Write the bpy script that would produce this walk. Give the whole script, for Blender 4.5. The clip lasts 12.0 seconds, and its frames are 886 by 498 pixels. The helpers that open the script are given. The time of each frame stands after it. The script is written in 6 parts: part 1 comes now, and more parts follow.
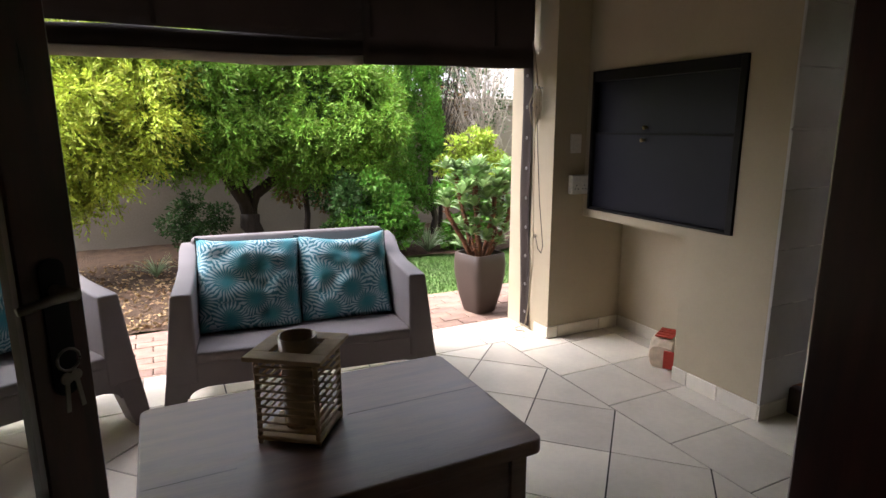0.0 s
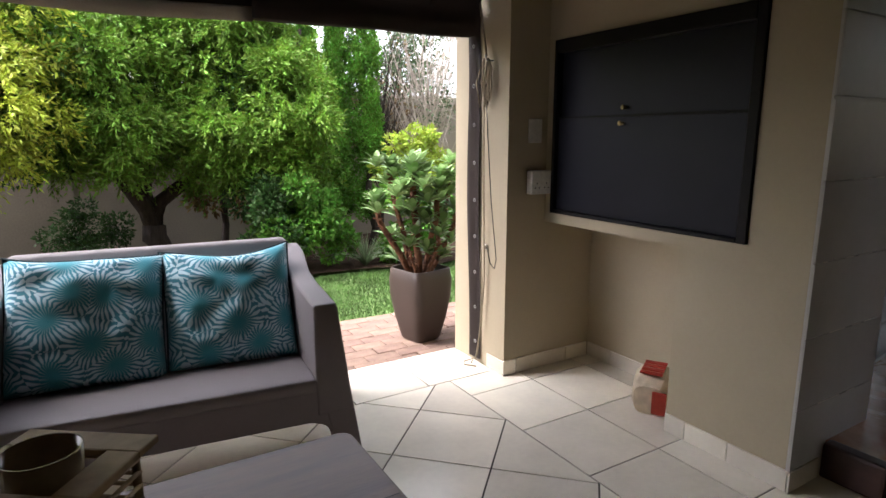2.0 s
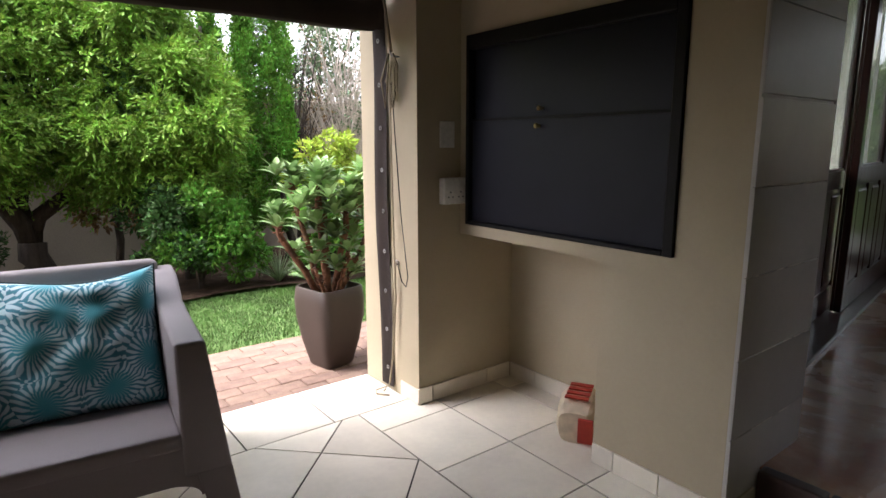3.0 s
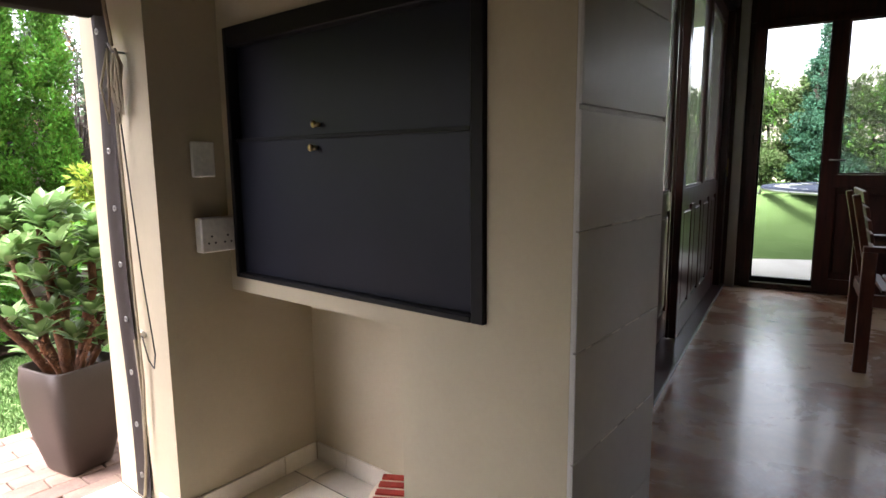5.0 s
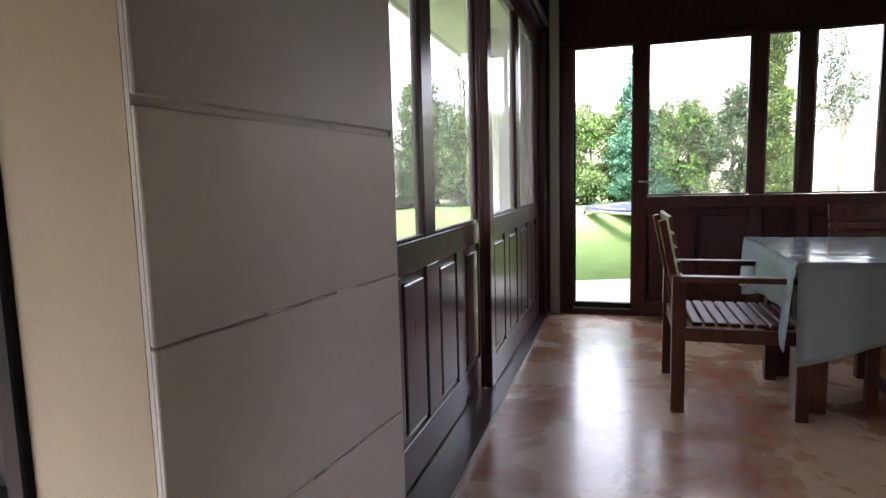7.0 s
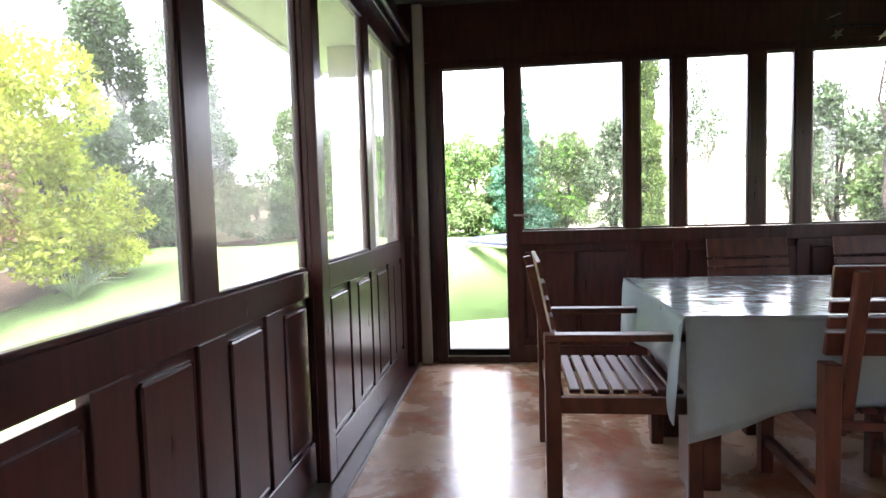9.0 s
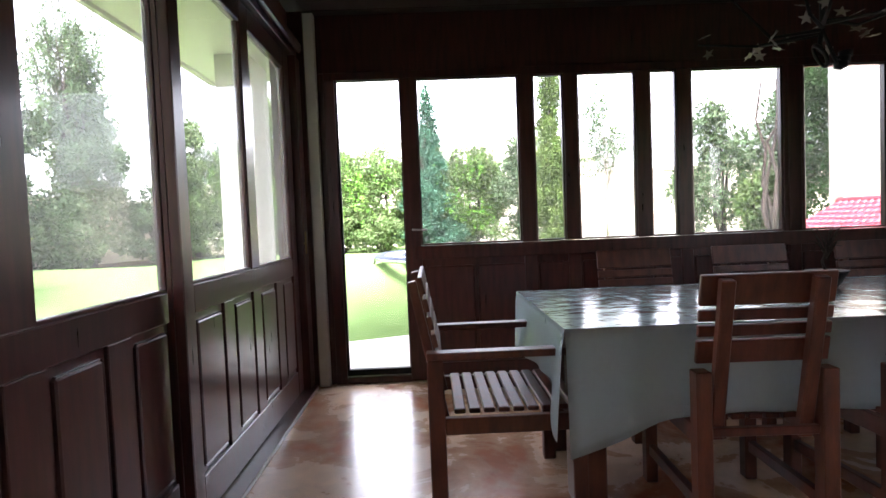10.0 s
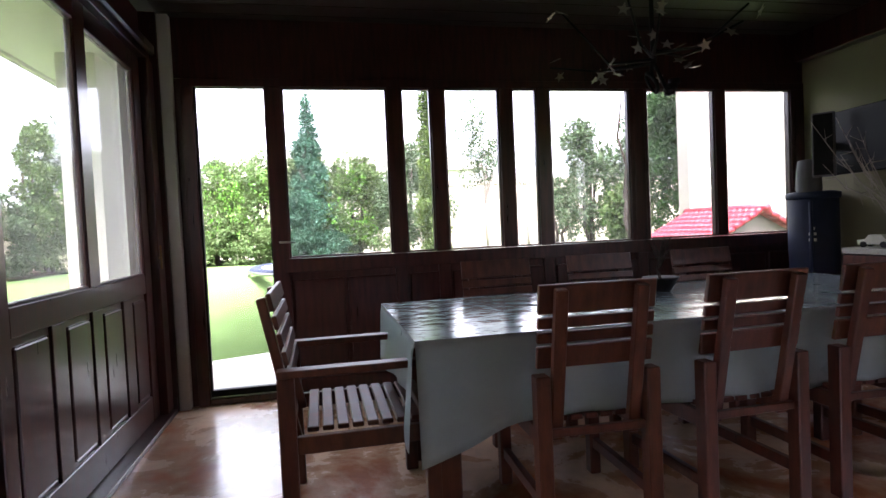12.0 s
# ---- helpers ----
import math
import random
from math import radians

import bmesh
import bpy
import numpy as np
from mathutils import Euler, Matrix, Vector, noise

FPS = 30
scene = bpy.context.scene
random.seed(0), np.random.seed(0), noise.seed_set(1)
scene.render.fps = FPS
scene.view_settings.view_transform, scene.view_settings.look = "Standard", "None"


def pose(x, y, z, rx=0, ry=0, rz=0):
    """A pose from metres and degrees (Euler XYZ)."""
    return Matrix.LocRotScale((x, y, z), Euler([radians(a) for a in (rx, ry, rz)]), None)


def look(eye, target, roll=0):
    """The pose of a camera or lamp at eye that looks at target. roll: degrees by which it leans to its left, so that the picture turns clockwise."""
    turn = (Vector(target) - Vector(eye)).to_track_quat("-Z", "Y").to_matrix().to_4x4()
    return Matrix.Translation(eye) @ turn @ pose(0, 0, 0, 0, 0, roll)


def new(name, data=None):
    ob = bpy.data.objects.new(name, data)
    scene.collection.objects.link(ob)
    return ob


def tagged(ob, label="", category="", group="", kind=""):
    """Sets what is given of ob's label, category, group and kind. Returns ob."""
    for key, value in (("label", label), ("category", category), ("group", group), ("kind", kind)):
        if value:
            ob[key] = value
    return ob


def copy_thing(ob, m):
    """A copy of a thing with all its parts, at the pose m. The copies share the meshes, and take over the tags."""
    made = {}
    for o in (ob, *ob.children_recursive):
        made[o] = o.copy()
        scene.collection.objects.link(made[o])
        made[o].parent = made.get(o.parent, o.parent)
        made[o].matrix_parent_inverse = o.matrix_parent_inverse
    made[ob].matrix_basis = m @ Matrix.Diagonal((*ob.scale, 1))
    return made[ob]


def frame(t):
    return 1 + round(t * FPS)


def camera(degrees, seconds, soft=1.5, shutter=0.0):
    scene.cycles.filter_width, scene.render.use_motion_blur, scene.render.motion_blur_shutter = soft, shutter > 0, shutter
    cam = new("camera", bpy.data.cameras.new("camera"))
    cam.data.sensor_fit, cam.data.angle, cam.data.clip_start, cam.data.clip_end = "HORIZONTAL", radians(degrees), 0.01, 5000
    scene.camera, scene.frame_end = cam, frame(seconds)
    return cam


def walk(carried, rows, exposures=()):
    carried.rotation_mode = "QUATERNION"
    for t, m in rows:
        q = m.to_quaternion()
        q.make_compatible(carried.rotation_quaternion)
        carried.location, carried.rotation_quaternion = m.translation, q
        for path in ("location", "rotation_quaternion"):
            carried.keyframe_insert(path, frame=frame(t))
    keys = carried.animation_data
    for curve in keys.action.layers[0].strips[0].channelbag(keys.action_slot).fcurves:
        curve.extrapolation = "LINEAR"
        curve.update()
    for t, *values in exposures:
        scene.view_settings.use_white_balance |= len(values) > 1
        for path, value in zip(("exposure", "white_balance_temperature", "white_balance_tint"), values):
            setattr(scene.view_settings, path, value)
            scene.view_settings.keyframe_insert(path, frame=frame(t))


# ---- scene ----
cam = camera(74.7, 12.0)
PATH = [
    (0, (0.307, 0.233, 1.208), (1.164, 1.991, 0.792), -0.1),
    (0.5, (0.38, 0.387, 1.190), (1.244, 2.142, 0.777), 0.0),
    (1, (0.501, 0.566, 1.172), (1.387, 2.314, 0.770), 0.1),
    (1.5, (0.614, 0.71, 1.113), (1.548, 2.433, 0.718), 0.0),
    (2, (0.743, 0.869, 1.078), (1.753, 2.551, 0.694), 0.0),
    (2.5, (0.859, 0.974, 1.058), (1.974, 2.593, 0.686), 0.0),
    (4.5, (1.449, 1.233, 1.071), (2.901, 2.574, 0.763), -0.2),
    (5, (1.584, 1.287, 1.081), (3.134, 2.517, 0.788), -0.5),
    (5.5, (1.765, 1.3, 1.099), (3.383, 2.445, 0.834), -0.8),
    (6, (1.933, 1.29, 1.096), (3.617, 2.339, 0.84), -0.9),
    (6.5, (2.122, 1.299, 1.114), (3.876, 2.23, 0.876), -1.4),
    (7, (2.282, 1.292, 1.100), (4.0925, 2.1125, 0.8775), -1.45),
    (9, (2.944, 1.256, 1.128), (4.880, 1.742, 0.996), -1.7),
    (9.5, (3.009, 1.194, 1.120), (4.976, 1.546, 1.018), -2.0),
    (10, (3.077, 1.125, 1.116), (5.064, 1.339, 1.028), -2.3),
    (10.5, (3.108, 1.078, 1.112), (5.105, 1.165, 1.035), -2.6),
    (11, (3.112, 1.047, 1.107), (5.110, 1.051, 1.034), -2.7),
    (11.5, (3.100, 1.016, 1.111), (5.097, 0.937, 1.039), -2.7),
    (12, (3.073, 0.982, 1.127), (5.065, 0.821, 1.055), -2.6),
]
EXPOSURES = [(0, 3.08, 6300, 20), (2.5, 2.86, 6250, 19), (4.5, 3.35, 6200, 20), (7.0, 4.6, 6150, 28), (9.0, 5.2, 6150, 28), (10.0, 4.92, 6150, 28), (12.0, 4.55, 6050, 31)]
walk(cam, [(t, look(eye, target, roll)) for t, eye, target, roll in PATH], EXPOSURES)

# ---- light: an overcast sky and a weak, very soft sun ----
world = bpy.data.worlds.new("sky")
scene.world = world
world.use_nodes = True
wn, wl = world.node_tree.nodes, world.node_tree.links
sky = wn.new("ShaderNodeTexSky")
sky.sky_type, sky.sun_disc = "NISHITA", False
sky.sun_elevation, sky.sun_rotation = radians(59), radians(-83)
sky.air_density, sky.dust_density = 1.0, 4.0
grey = wn.new("ShaderNodeHueSaturation")
grey.inputs["Saturation"].default_value = 0.22
wl.new(sky.outputs[0], grey.inputs["Color"])
wl.new(grey.outputs[0], wn["Background"].inputs["Color"])
wn["Background"].inputs["Strength"].default_value = 0.15
sun = new("sun", bpy.data.lights.new("sun", "SUN"))
sun.data.energy, sun.data.angle, sun.data.color = 1.5, radians(35), (1.0, 0.97, 0.92)
sun.matrix_world = look((0, 0, 0), (0.50, -0.06, -0.86))

# ---- materials ----
def material(name, col, rough=0.6, metal=0.0, scale=6.0, vary=0.18, grain=60.0, bump=0.1, col2=None, stretch=(1, 1, 1), spec=0.5, per="", coat=0.0, dist=0.004, gloss_vary=0.08, speck=0.25, lo_hi=(0.3, 0.65)):
    m = bpy.data.materials.new(name)
    m.use_nodes = True
    n, l = m.node_tree.nodes, m.node_tree.links
    b = n["Principled BSDF"]
    b.inputs["Roughness"].default_value, b.inputs["Metallic"].default_value = rough, metal
    b.inputs["Specular IOR Level"].default_value, b.inputs["Coat Weight"].default_value = spec, coat
    b.inputs["Coat Roughness"].default_value = 0.12
    tc, mp = n.new("ShaderNodeTexCoord"), n.new("ShaderNodeMapping")
    mp.inputs["Scale"].default_value = stretch
    l.new(tc.outputs["Object"], mp.inputs[0])
    big, fine = n.new("ShaderNodeTexNoise"), n.new("ShaderNodeTexNoise")
    for t, s in ((big, scale), (fine, grain)):
        t.inputs["Scale"].default_value, t.inputs["Detail"].default_value = s, 4
        l.new(mp.outputs[0], t.inputs["Vector"])
    c2 = col2 or tuple(c * (1 - vary * 2) for c in col)
    mix = n.new("ShaderNodeMix")
    mix.data_type = "RGBA"
    mix.inputs[6].default_value, mix.inputs[7].default_value = (*c2, 1), (*col, 1)
    rng = n.new("ShaderNodeMapRange")
    rng.inputs[1].default_value, rng.inputs[2].default_value = lo_hi
    l.new(big.outputs[0], rng.inputs[0])
    l.new(rng.outputs[0], mix.inputs[0])
    fin = n.new("ShaderNodeMix")
    fin.data_type, fin.blend_type = "RGBA", "MULTIPLY"
    fin.inputs[0].default_value = speck
    l.new(mix.outputs[2], fin.inputs[6])
    g = n.new("ShaderNodeMapRange")
    g.inputs[1].default_value, g.inputs[2].default_value, g.inputs[3].default_value, g.inputs[4].default_value = 0.25, 0.75, 0.55, 1.3
    l.new(fine.outputs[0], g.inputs[0])
    l.new(g.outputs[0], fin.inputs[7])
    out = fin.outputs[2]
    if per:
        src = n.new("ShaderNodeObjectInfo") if per == "object" else n.new("ShaderNodeNewGeometry")
        hs = n.new("ShaderNodeHueSaturation")
        vr, hr = n.new("ShaderNodeMapRange"), n.new("ShaderNodeMapRange")
        lo, hi = (0.85, 1.13) if per == "object" else (0.65, 1.4)
        vr.inputs[3].default_value, vr.inputs[4].default_value = lo, hi
        hr.inputs[3].default_value, hr.inputs[4].default_value = (0.495, 0.505) if per == "object" else (0.48, 0.52)
        pick = src.outputs["Random"] if per == "object" else src.outputs["Random Per Island"]
        l.new(pick, vr.inputs[0]), l.new(pick, hr.inputs[0])
        l.new(vr.outputs[0], hs.inputs["Value"]), l.new(hr.outputs[0], hs.inputs["Hue"])
        l.new(out, hs.inputs["Color"])
        out = hs.outputs[0]
    l.new(out, b.inputs["Base Color"])
    rr = n.new("ShaderNodeMapRange")
    rr.inputs[3].default_value, rr.inputs[4].default_value = max(0.02, rough - gloss_vary), min(1, rough + gloss_vary)
    l.new(big.outputs[0], rr.inputs[0])
    l.new(rr.outputs[0], b.inputs["Roughness"])
    if bump:
        bp = n.new("ShaderNodeBump")
        bp.inputs["Strength"].default_value, bp.inputs["Distance"].default_value = bump, dist
        l.new(fine.outputs[0], bp.inputs["Height"])
        l.new(bp.outputs[0], b.inputs["Normal"])
    return m


def leafy(name, col, back=0.35, rough=0.55):
    m = material(name, col, rough, scale=3.5, vary=0.3, grain=25, bump=0, per="island", spec=0.25)
    n, l = m.node_tree.nodes, m.node_tree.links
    b, o = n["Principled BSDF"], n["Material Output"]
    t, mx = n.new("ShaderNodeBsdfTranslucent"), n.new("ShaderNodeMixShader")
    l.new(b.inputs["Base Color"].links[0].from_socket, t.inputs["Color"])
    mx.inputs[0].default_value = back
    l.new(b.outputs[0], mx.inputs[1]), l.new(t.outputs[0], mx.inputs[2]), l.new(mx.outputs[0], o.inputs[0])
    return m


def glassy(name, tint=(0.97, 0.98, 0.975), rough=0.0, haze=0.0):
    m = bpy.data.materials.new(name)
    m.use_nodes = True
    n, l = m.node_tree.nodes, m.node_tree.links
    g, t, mx, lw = n.new("ShaderNodeBsdfGlossy"), n.new("ShaderNodeBsdfTransparent"), n.new("ShaderNodeMixShader"), n.new("ShaderNodeLayerWeight")
    g.inputs["Roughness"].default_value = rough
    t.inputs[0].default_value = (*tint, 1)
    pw, mr = n.new("ShaderNodeMath"), n.new("ShaderNodeMapRange")
    pw.operation, pw.inputs[1].default_value = "POWER", 5.0
    mr.inputs[3].default_value, mr.inputs[4].default_value = 0.02, 0.5
    l.new(lw.outputs["Facing"], pw.inputs[0]), l.new(pw.outputs[0], mr.inputs[0])
    l.new(mr.outputs[0], mx.inputs[0]), l.new(t.outputs[0], mx.inputs[1]), l.new(g.outputs[0], mx.inputs[2])
    out = mx
    # a pale translucent film paints haze over the view through the pane
    if haze:
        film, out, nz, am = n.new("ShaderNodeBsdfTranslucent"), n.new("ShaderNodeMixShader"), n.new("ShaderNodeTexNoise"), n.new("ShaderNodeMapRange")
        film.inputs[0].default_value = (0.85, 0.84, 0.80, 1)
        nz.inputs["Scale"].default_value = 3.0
        am.inputs[3].default_value, am.inputs[4].default_value = haze * 0.5, haze * 1.5
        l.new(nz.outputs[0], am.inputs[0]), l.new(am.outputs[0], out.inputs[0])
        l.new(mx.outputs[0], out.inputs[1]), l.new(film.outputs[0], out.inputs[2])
    l.new(out.outputs[0], n["Material Output"].inputs[0])
    return m


def flower_cloth():
    """Teal cloth printed with radiating white-petalled flowers."""
    m = bpy.data.materials.new("printed_cotton")
    m.use_nodes = True
    n, l = m.node_tree.nodes, m.node_tree.links
    b = n["Principled BSDF"]
    b.inputs["Roughness"].default_value, b.inputs["Sheen Weight"].default_value = 0.85, 0.2

    def op(kind, a, c=None):
        o = n.new("ShaderNodeMath")
        o.operation = kind
        for i, v in enumerate((a, c)):
            if v is None:
                continue
            if isinstance(v, (int, float)):
                o.inputs[i].default_value = v
            else:
                l.new(v, o.inputs[i])
        return o.outputs[0]
    tc, sp, cb = n.new("ShaderNodeTexCoord"), n.new("ShaderNodeSeparateXYZ"), n.new("ShaderNodeCombineXYZ")
    l.new(tc.outputs["Object"], sp.inputs[0])
    warp = n.new("ShaderNodeTexNoise")
    warp.inputs["Scale"].default_value = 9
    l.new(tc.outputs["Object"], warp.inputs["Vector"])
    shift = op("MULTIPLY", op("SUBTRACT", warp.outputs[0], 0.5), 0.07)
    l.new(op("ADD", sp.outputs[0], shift), cb.inputs[0]), l.new(op("SUBTRACT", sp.outputs[2], shift), cb.inputs[1])
    vo = n.new("ShaderNodeTexVoronoi")
    vo.voronoi_dimensions = "2D"
    vo.inputs["Scale"].default_value, vo.inputs["Randomness"].default_value = 7.0, 0.8
    l.new(cb.outputs[0], vo.inputs["Vector"])
    df = n.new("ShaderNodeVectorMath")
    df.operation = "SUBTRACT"
    l.new(cb.outputs[0], df.inputs[0]), l.new(vo.outputs["Position"], df.inputs[1])
    ds = n.new("ShaderNodeSeparateXYZ")
    l.new(df.outputs[0], ds.inputs[0])
    ang, r = op("ARCTAN2", ds.outputs[1], ds.outputs[0]), vo.outputs["Distance"]
    nz = n.new("ShaderNodeTexNoise")
    nz.inputs["Scale"].default_value = 14
    l.new(tc.outputs["Object"], nz.inputs["Vector"])
    wob = op("MULTIPLY", nz.outputs[0], 2.2)
    ring = op("FLOOR", op("MULTIPLY", r, 3.1))
    petal = op("SINE", op("ADD", op("ADD", op("MULTIPLY", ang, 27.0), wob), op("MULTIPLY", ring, 1.57)))
    tip = op("SUBTRACT", 0.5, op("ABSOLUTE", op("SUBTRACT", op("FRACT", op("MULTIPLY", r, 3.1)), 0.45)))
    soft = n.new("ShaderNodeMapRange")
    soft.inputs[1].default_value, soft.inputs[2].default_value = 0.02, 0.34
    l.new(op("ADD", op("MULTIPLY", petal, 0.42), op("MULTIPLY", tip, 0.75)), soft.inputs[0])
    heart = n.new("ShaderNodeMapRange")
    heart.inputs[1].default_value, heart.inputs[2].default_value = 0.16, 0.42
    l.new(r, heart.inputs[0])
    white = op("MULTIPLY", soft.outputs[0], op("ADD", op("MULTIPLY", heart.outputs[0], 0.85), 0.12))
    deep = n.new("ShaderNodeValToRGB")
    e = deep.color_ramp.elements
    e[0].position, e[0].color, e[1].position, e[1].color = 0.16, (0.03, 0.36, 0.44, 1), 0.55, (0.045, 0.25, 0.33, 1)
    l.new(r, deep.inputs[0])
    mx = n.new("ShaderNodeMix")
    mx.data_type = "RGBA"
    mx.inputs[7].default_value = (0.58, 0.80, 0.85, 1)
    l.new(white, mx.inputs[0]), l.new(deep.outputs[0], mx.inputs[6])
    l.new(mx.outputs[2], b.inputs["Base Color"])
    wv, bp = n.new("ShaderNodeTexNoise"), n.new("ShaderNodeBump")
    wv.inputs["Scale"].default_value = 260
    l.new(tc.outputs["Object"], wv.inputs["Vector"])
    bp.inputs["Strength"].default_value, bp.inputs["Distance"].default_value = 0.25, 0.002
    l.new(wv.outputs[0], bp.inputs["Height"]), l.new(bp.outputs[0], b.inputs["Normal"])
    return m


M_TILE = material("cream_floor_tile", (0.82, 0.76, 0.64), 0.2, scale=5, vary=0.05, grain=40, bump=0.01, speck=0.06, per="object", gloss_vary=0.1)
M_GROUT = material("dark_grout", (0.055, 0.046, 0.038), 0.9, grain=120, bump=0.3)
M_WALL = material("cream_plaster", (0.455, 0.385, 0.265), 0.75, scale=2.5, vary=0.05, grain=70, bump=0.06, speck=0.05)
M_OLIVE = material("olive_cream_plaster", (0.27, 0.245, 0.155), 0.8, scale=2.5, vary=0.05, grain=70, bump=0.06, speck=0.05)
M_WHITE = material("white_plaster", (0.72, 0.69, 0.62), 0.8, scale=2, vary=0.05, grain=90, bump=0.06, speck=0.05)
M_BLOCK = material("grey_gloss_paint", (0.51, 0.495, 0.475), 0.32, scale=5, vary=0.05, grain=30, bump=0.08, per="object", speck=0.06)
M_WOOD = material("dark_stained_timber", (0.060, 0.0155, 0.0125), 0.31, scale=4, vary=0.3, grain=30, stretch=(9, 9, 1), bump=0.015, coat=0.25)
M_CHAIR = material("red_brown_hardwood", (0.115, 0.033, 0.018), 0.38, scale=5, vary=0.3, grain=35, stretch=(5, 5, 1.2), bump=0.08, per="object")
M_CEIL = material("dark_ceiling_boards", (0.035, 0.014, 0.011), 0.5, scale=4, vary=0.3, grain=30, stretch=(1, 9, 9), bump=0.1)
M_SCREED = material("polished_red_screed", (0.62, 0.43, 0.285), 0.27, scale=2.1, vary=0.3, grain=8, bump=0.30, dist=0.006, col2=(0.38, 0.15, 0.075), lo_hi=(0.38, 0.56), gloss_vary=0.12, coat=0.35, speck=0.55)
for node in M_SCREED.node_tree.nodes:
    if node.bl_idname == "ShaderNodeTexNoise":
        node.inputs["Detail"].default_value, node.inputs["Roughness"].default_value, node.inputs["Distortion"].default_value = 9, 0.62, 0.5
M_NOSE = material("red_step_edging", (0.07, 0.03, 0.022), 0.45, scale=9, vary=0.2, grain=60, bump=0.15, per="object")
M_RESIN = material("taupe_resin", (0.225, 0.198, 0.198), 0.55, scale=8, vary=0.04, grain=180, bump=0.08, speck=0.08)
M_TABLE = material("weathered_dark_planks", (0.145, 0.085, 0.065), 0.38, scale=3, vary=0.3, grain=26, stretch=(1, 8, 8), bump=0.14, col2=(0.075, 0.042, 0.034))
M_RATTAN = material("pale_driftwood", (0.42, 0.30, 0.17), 0.7, scale=9, vary=0.25, grain=50, bump=0.2)
M_STEEL = material("black_steel", (0.011, 0.012, 0.021), 0.45, spec=0.22, scale=3, vary=0.15, grain=30, bump=0.03, speck=0.1)
M_DSTEEL = material("black_steel_frame", (0.008, 0.007, 0.008), 0.55, spec=0.2, scale=6, vary=0.2, grain=50, bump=0.1)
M_BRASS = material("dull_brass", (0.42, 0.33, 0.16), 0.35, metal=1.0, grain=40)
M_CHROME = material("worn_chrome", (0.5, 0.49, 0.46), 0.3, metal=1.0, grain=40)
M_PLASTIC = material("white_plastic", (0.80, 0.77, 0.70), 0.4, scale=8, vary=0.03, bump=0.02)
M_HOLE = material("black_plastic", (0.01, 0.01, 0.01), 0.6, bump=0)
M_CANVAS = material("brown_canvas", (0.06, 0.042, 0.034), 0.85, scale=4, vary=0.15, grain=200, bump=0.25)
M_LITCANVAS = material("lit_beige_canvas", (0.42, 0.37, 0.29), 0.85, scale=4, vary=0.1, grain=200, bump=0.25)
M_ROPE = material("frayed_cord", (0.40, 0.33, 0.22), 0.9, grain=220, bump=0.4)
M_POT = material("brown_planter", (0.052, 0.036, 0.028), 0.5, scale=5, vary=0.1, grain=120, bump=0.08)
# base colour lowered for the tree shade that lies on the beds
M_SOIL = material("dark_soil", (0.066, 0.043, 0.028), 0.95, spec=0.1, scale=7, vary=0.3, grain=60, bump=0.8, dist=0.02)
M_PAVER = material("clay_paver", (0.215, 0.145, 0.112), 0.85, spec=0.2, scale=11, vary=0.15, grain=90, bump=0.3, per="object")
M_LAWN = material("mown_lawn", (0.108, 0.170, 0.060), 0.9, spec=0.0, scale=1.6, vary=0.1, grain=75, bump=0.5, dist=0.02)
M_CONC = material("pale_concrete", (0.55, 0.52, 0.46), 0.85, scale=3, vary=0.08, grain=80, bump=0.15)
# the shade of the trees on this wall is put into its colour
M_SHADEDWALL = material("shaded_wall_plaster", (0.27, 0.235, 0.19), 0.9, spec=0.1, scale=1.4, vary=0.1, grain=60, bump=0.2)
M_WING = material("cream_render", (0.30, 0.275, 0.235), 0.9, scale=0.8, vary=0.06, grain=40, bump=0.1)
# lighter copy of the boundary wall, with the sunlight in its colour
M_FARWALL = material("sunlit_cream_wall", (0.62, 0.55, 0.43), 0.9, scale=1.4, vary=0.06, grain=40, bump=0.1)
M_BARK = material("grey_brown_bark", (0.05, 0.036, 0.027), 0.95, scale=9, vary=0.3, grain=40, stretch=(3, 3, 0.6), bump=0.9, dist=0.02)
M_STEM = material("red_brown_stem", (0.20, 0.085, 0.04), 0.85, scale=20, vary=0.35, grain=60, bump=0.9, dist=0.012)
M_CLOTH = material("blue_grey_oilcloth", (0.50, 0.61, 0.63), 0.3, scale=5, vary=0.05, grain=60, bump=0.03, coat=0.3, speck=0.05)
M_SHEET = material("clear_plastic_over_cloth", (0.46, 0.57, 0.59), 0.10, scale=9, vary=0.05, grain=11, bump=0.6, dist=0.012, coat=0.7, speck=0.05)
M_CUSHION = flower_cloth()
M_PIPING = material("dark_teal_piping", (0.03, 0.06, 0.07), 0.85)
M_BAG = material("brown_paper_bag", (0.70, 0.58, 0.42), 0.8, scale=14, vary=0.1, grain=30, bump=0.4, dist=0.01)
M_RED = material("red_print", (0.45, 0.05, 0.03), 0.7, scale=12, vary=0.1)
M_TOYRED = material("red_plastic_roof", (0.27, 0.013, 0.026), 0.4, scale=5, vary=0.06)
M_TAN = material("tan_plastic", (0.15, 0.12, 0.10), 0.5)
M_NAVY = material("navy_nylon", (0.012, 0.02, 0.055), 0.6, grain=150, bump=0.2)
M_GREYMESH = material("grey_mesh", (0.16, 0.15, 0.15), 0.8, grain=260, bump=0.5)
M_SCREEN = material("black_screen", (0.006, 0.006, 0.007), 0.45, spec=0.12, vary=0.05, bump=0)
M_METALLEAF = material("tarnished_metal", (0.30, 0.27, 0.23), 0.45, metal=0.7, grain=70, bump=0.2)
M_TWIG = material("bleached_twig", (0.42, 0.36, 0.30), 0.9, grain=60, bump=0.4)
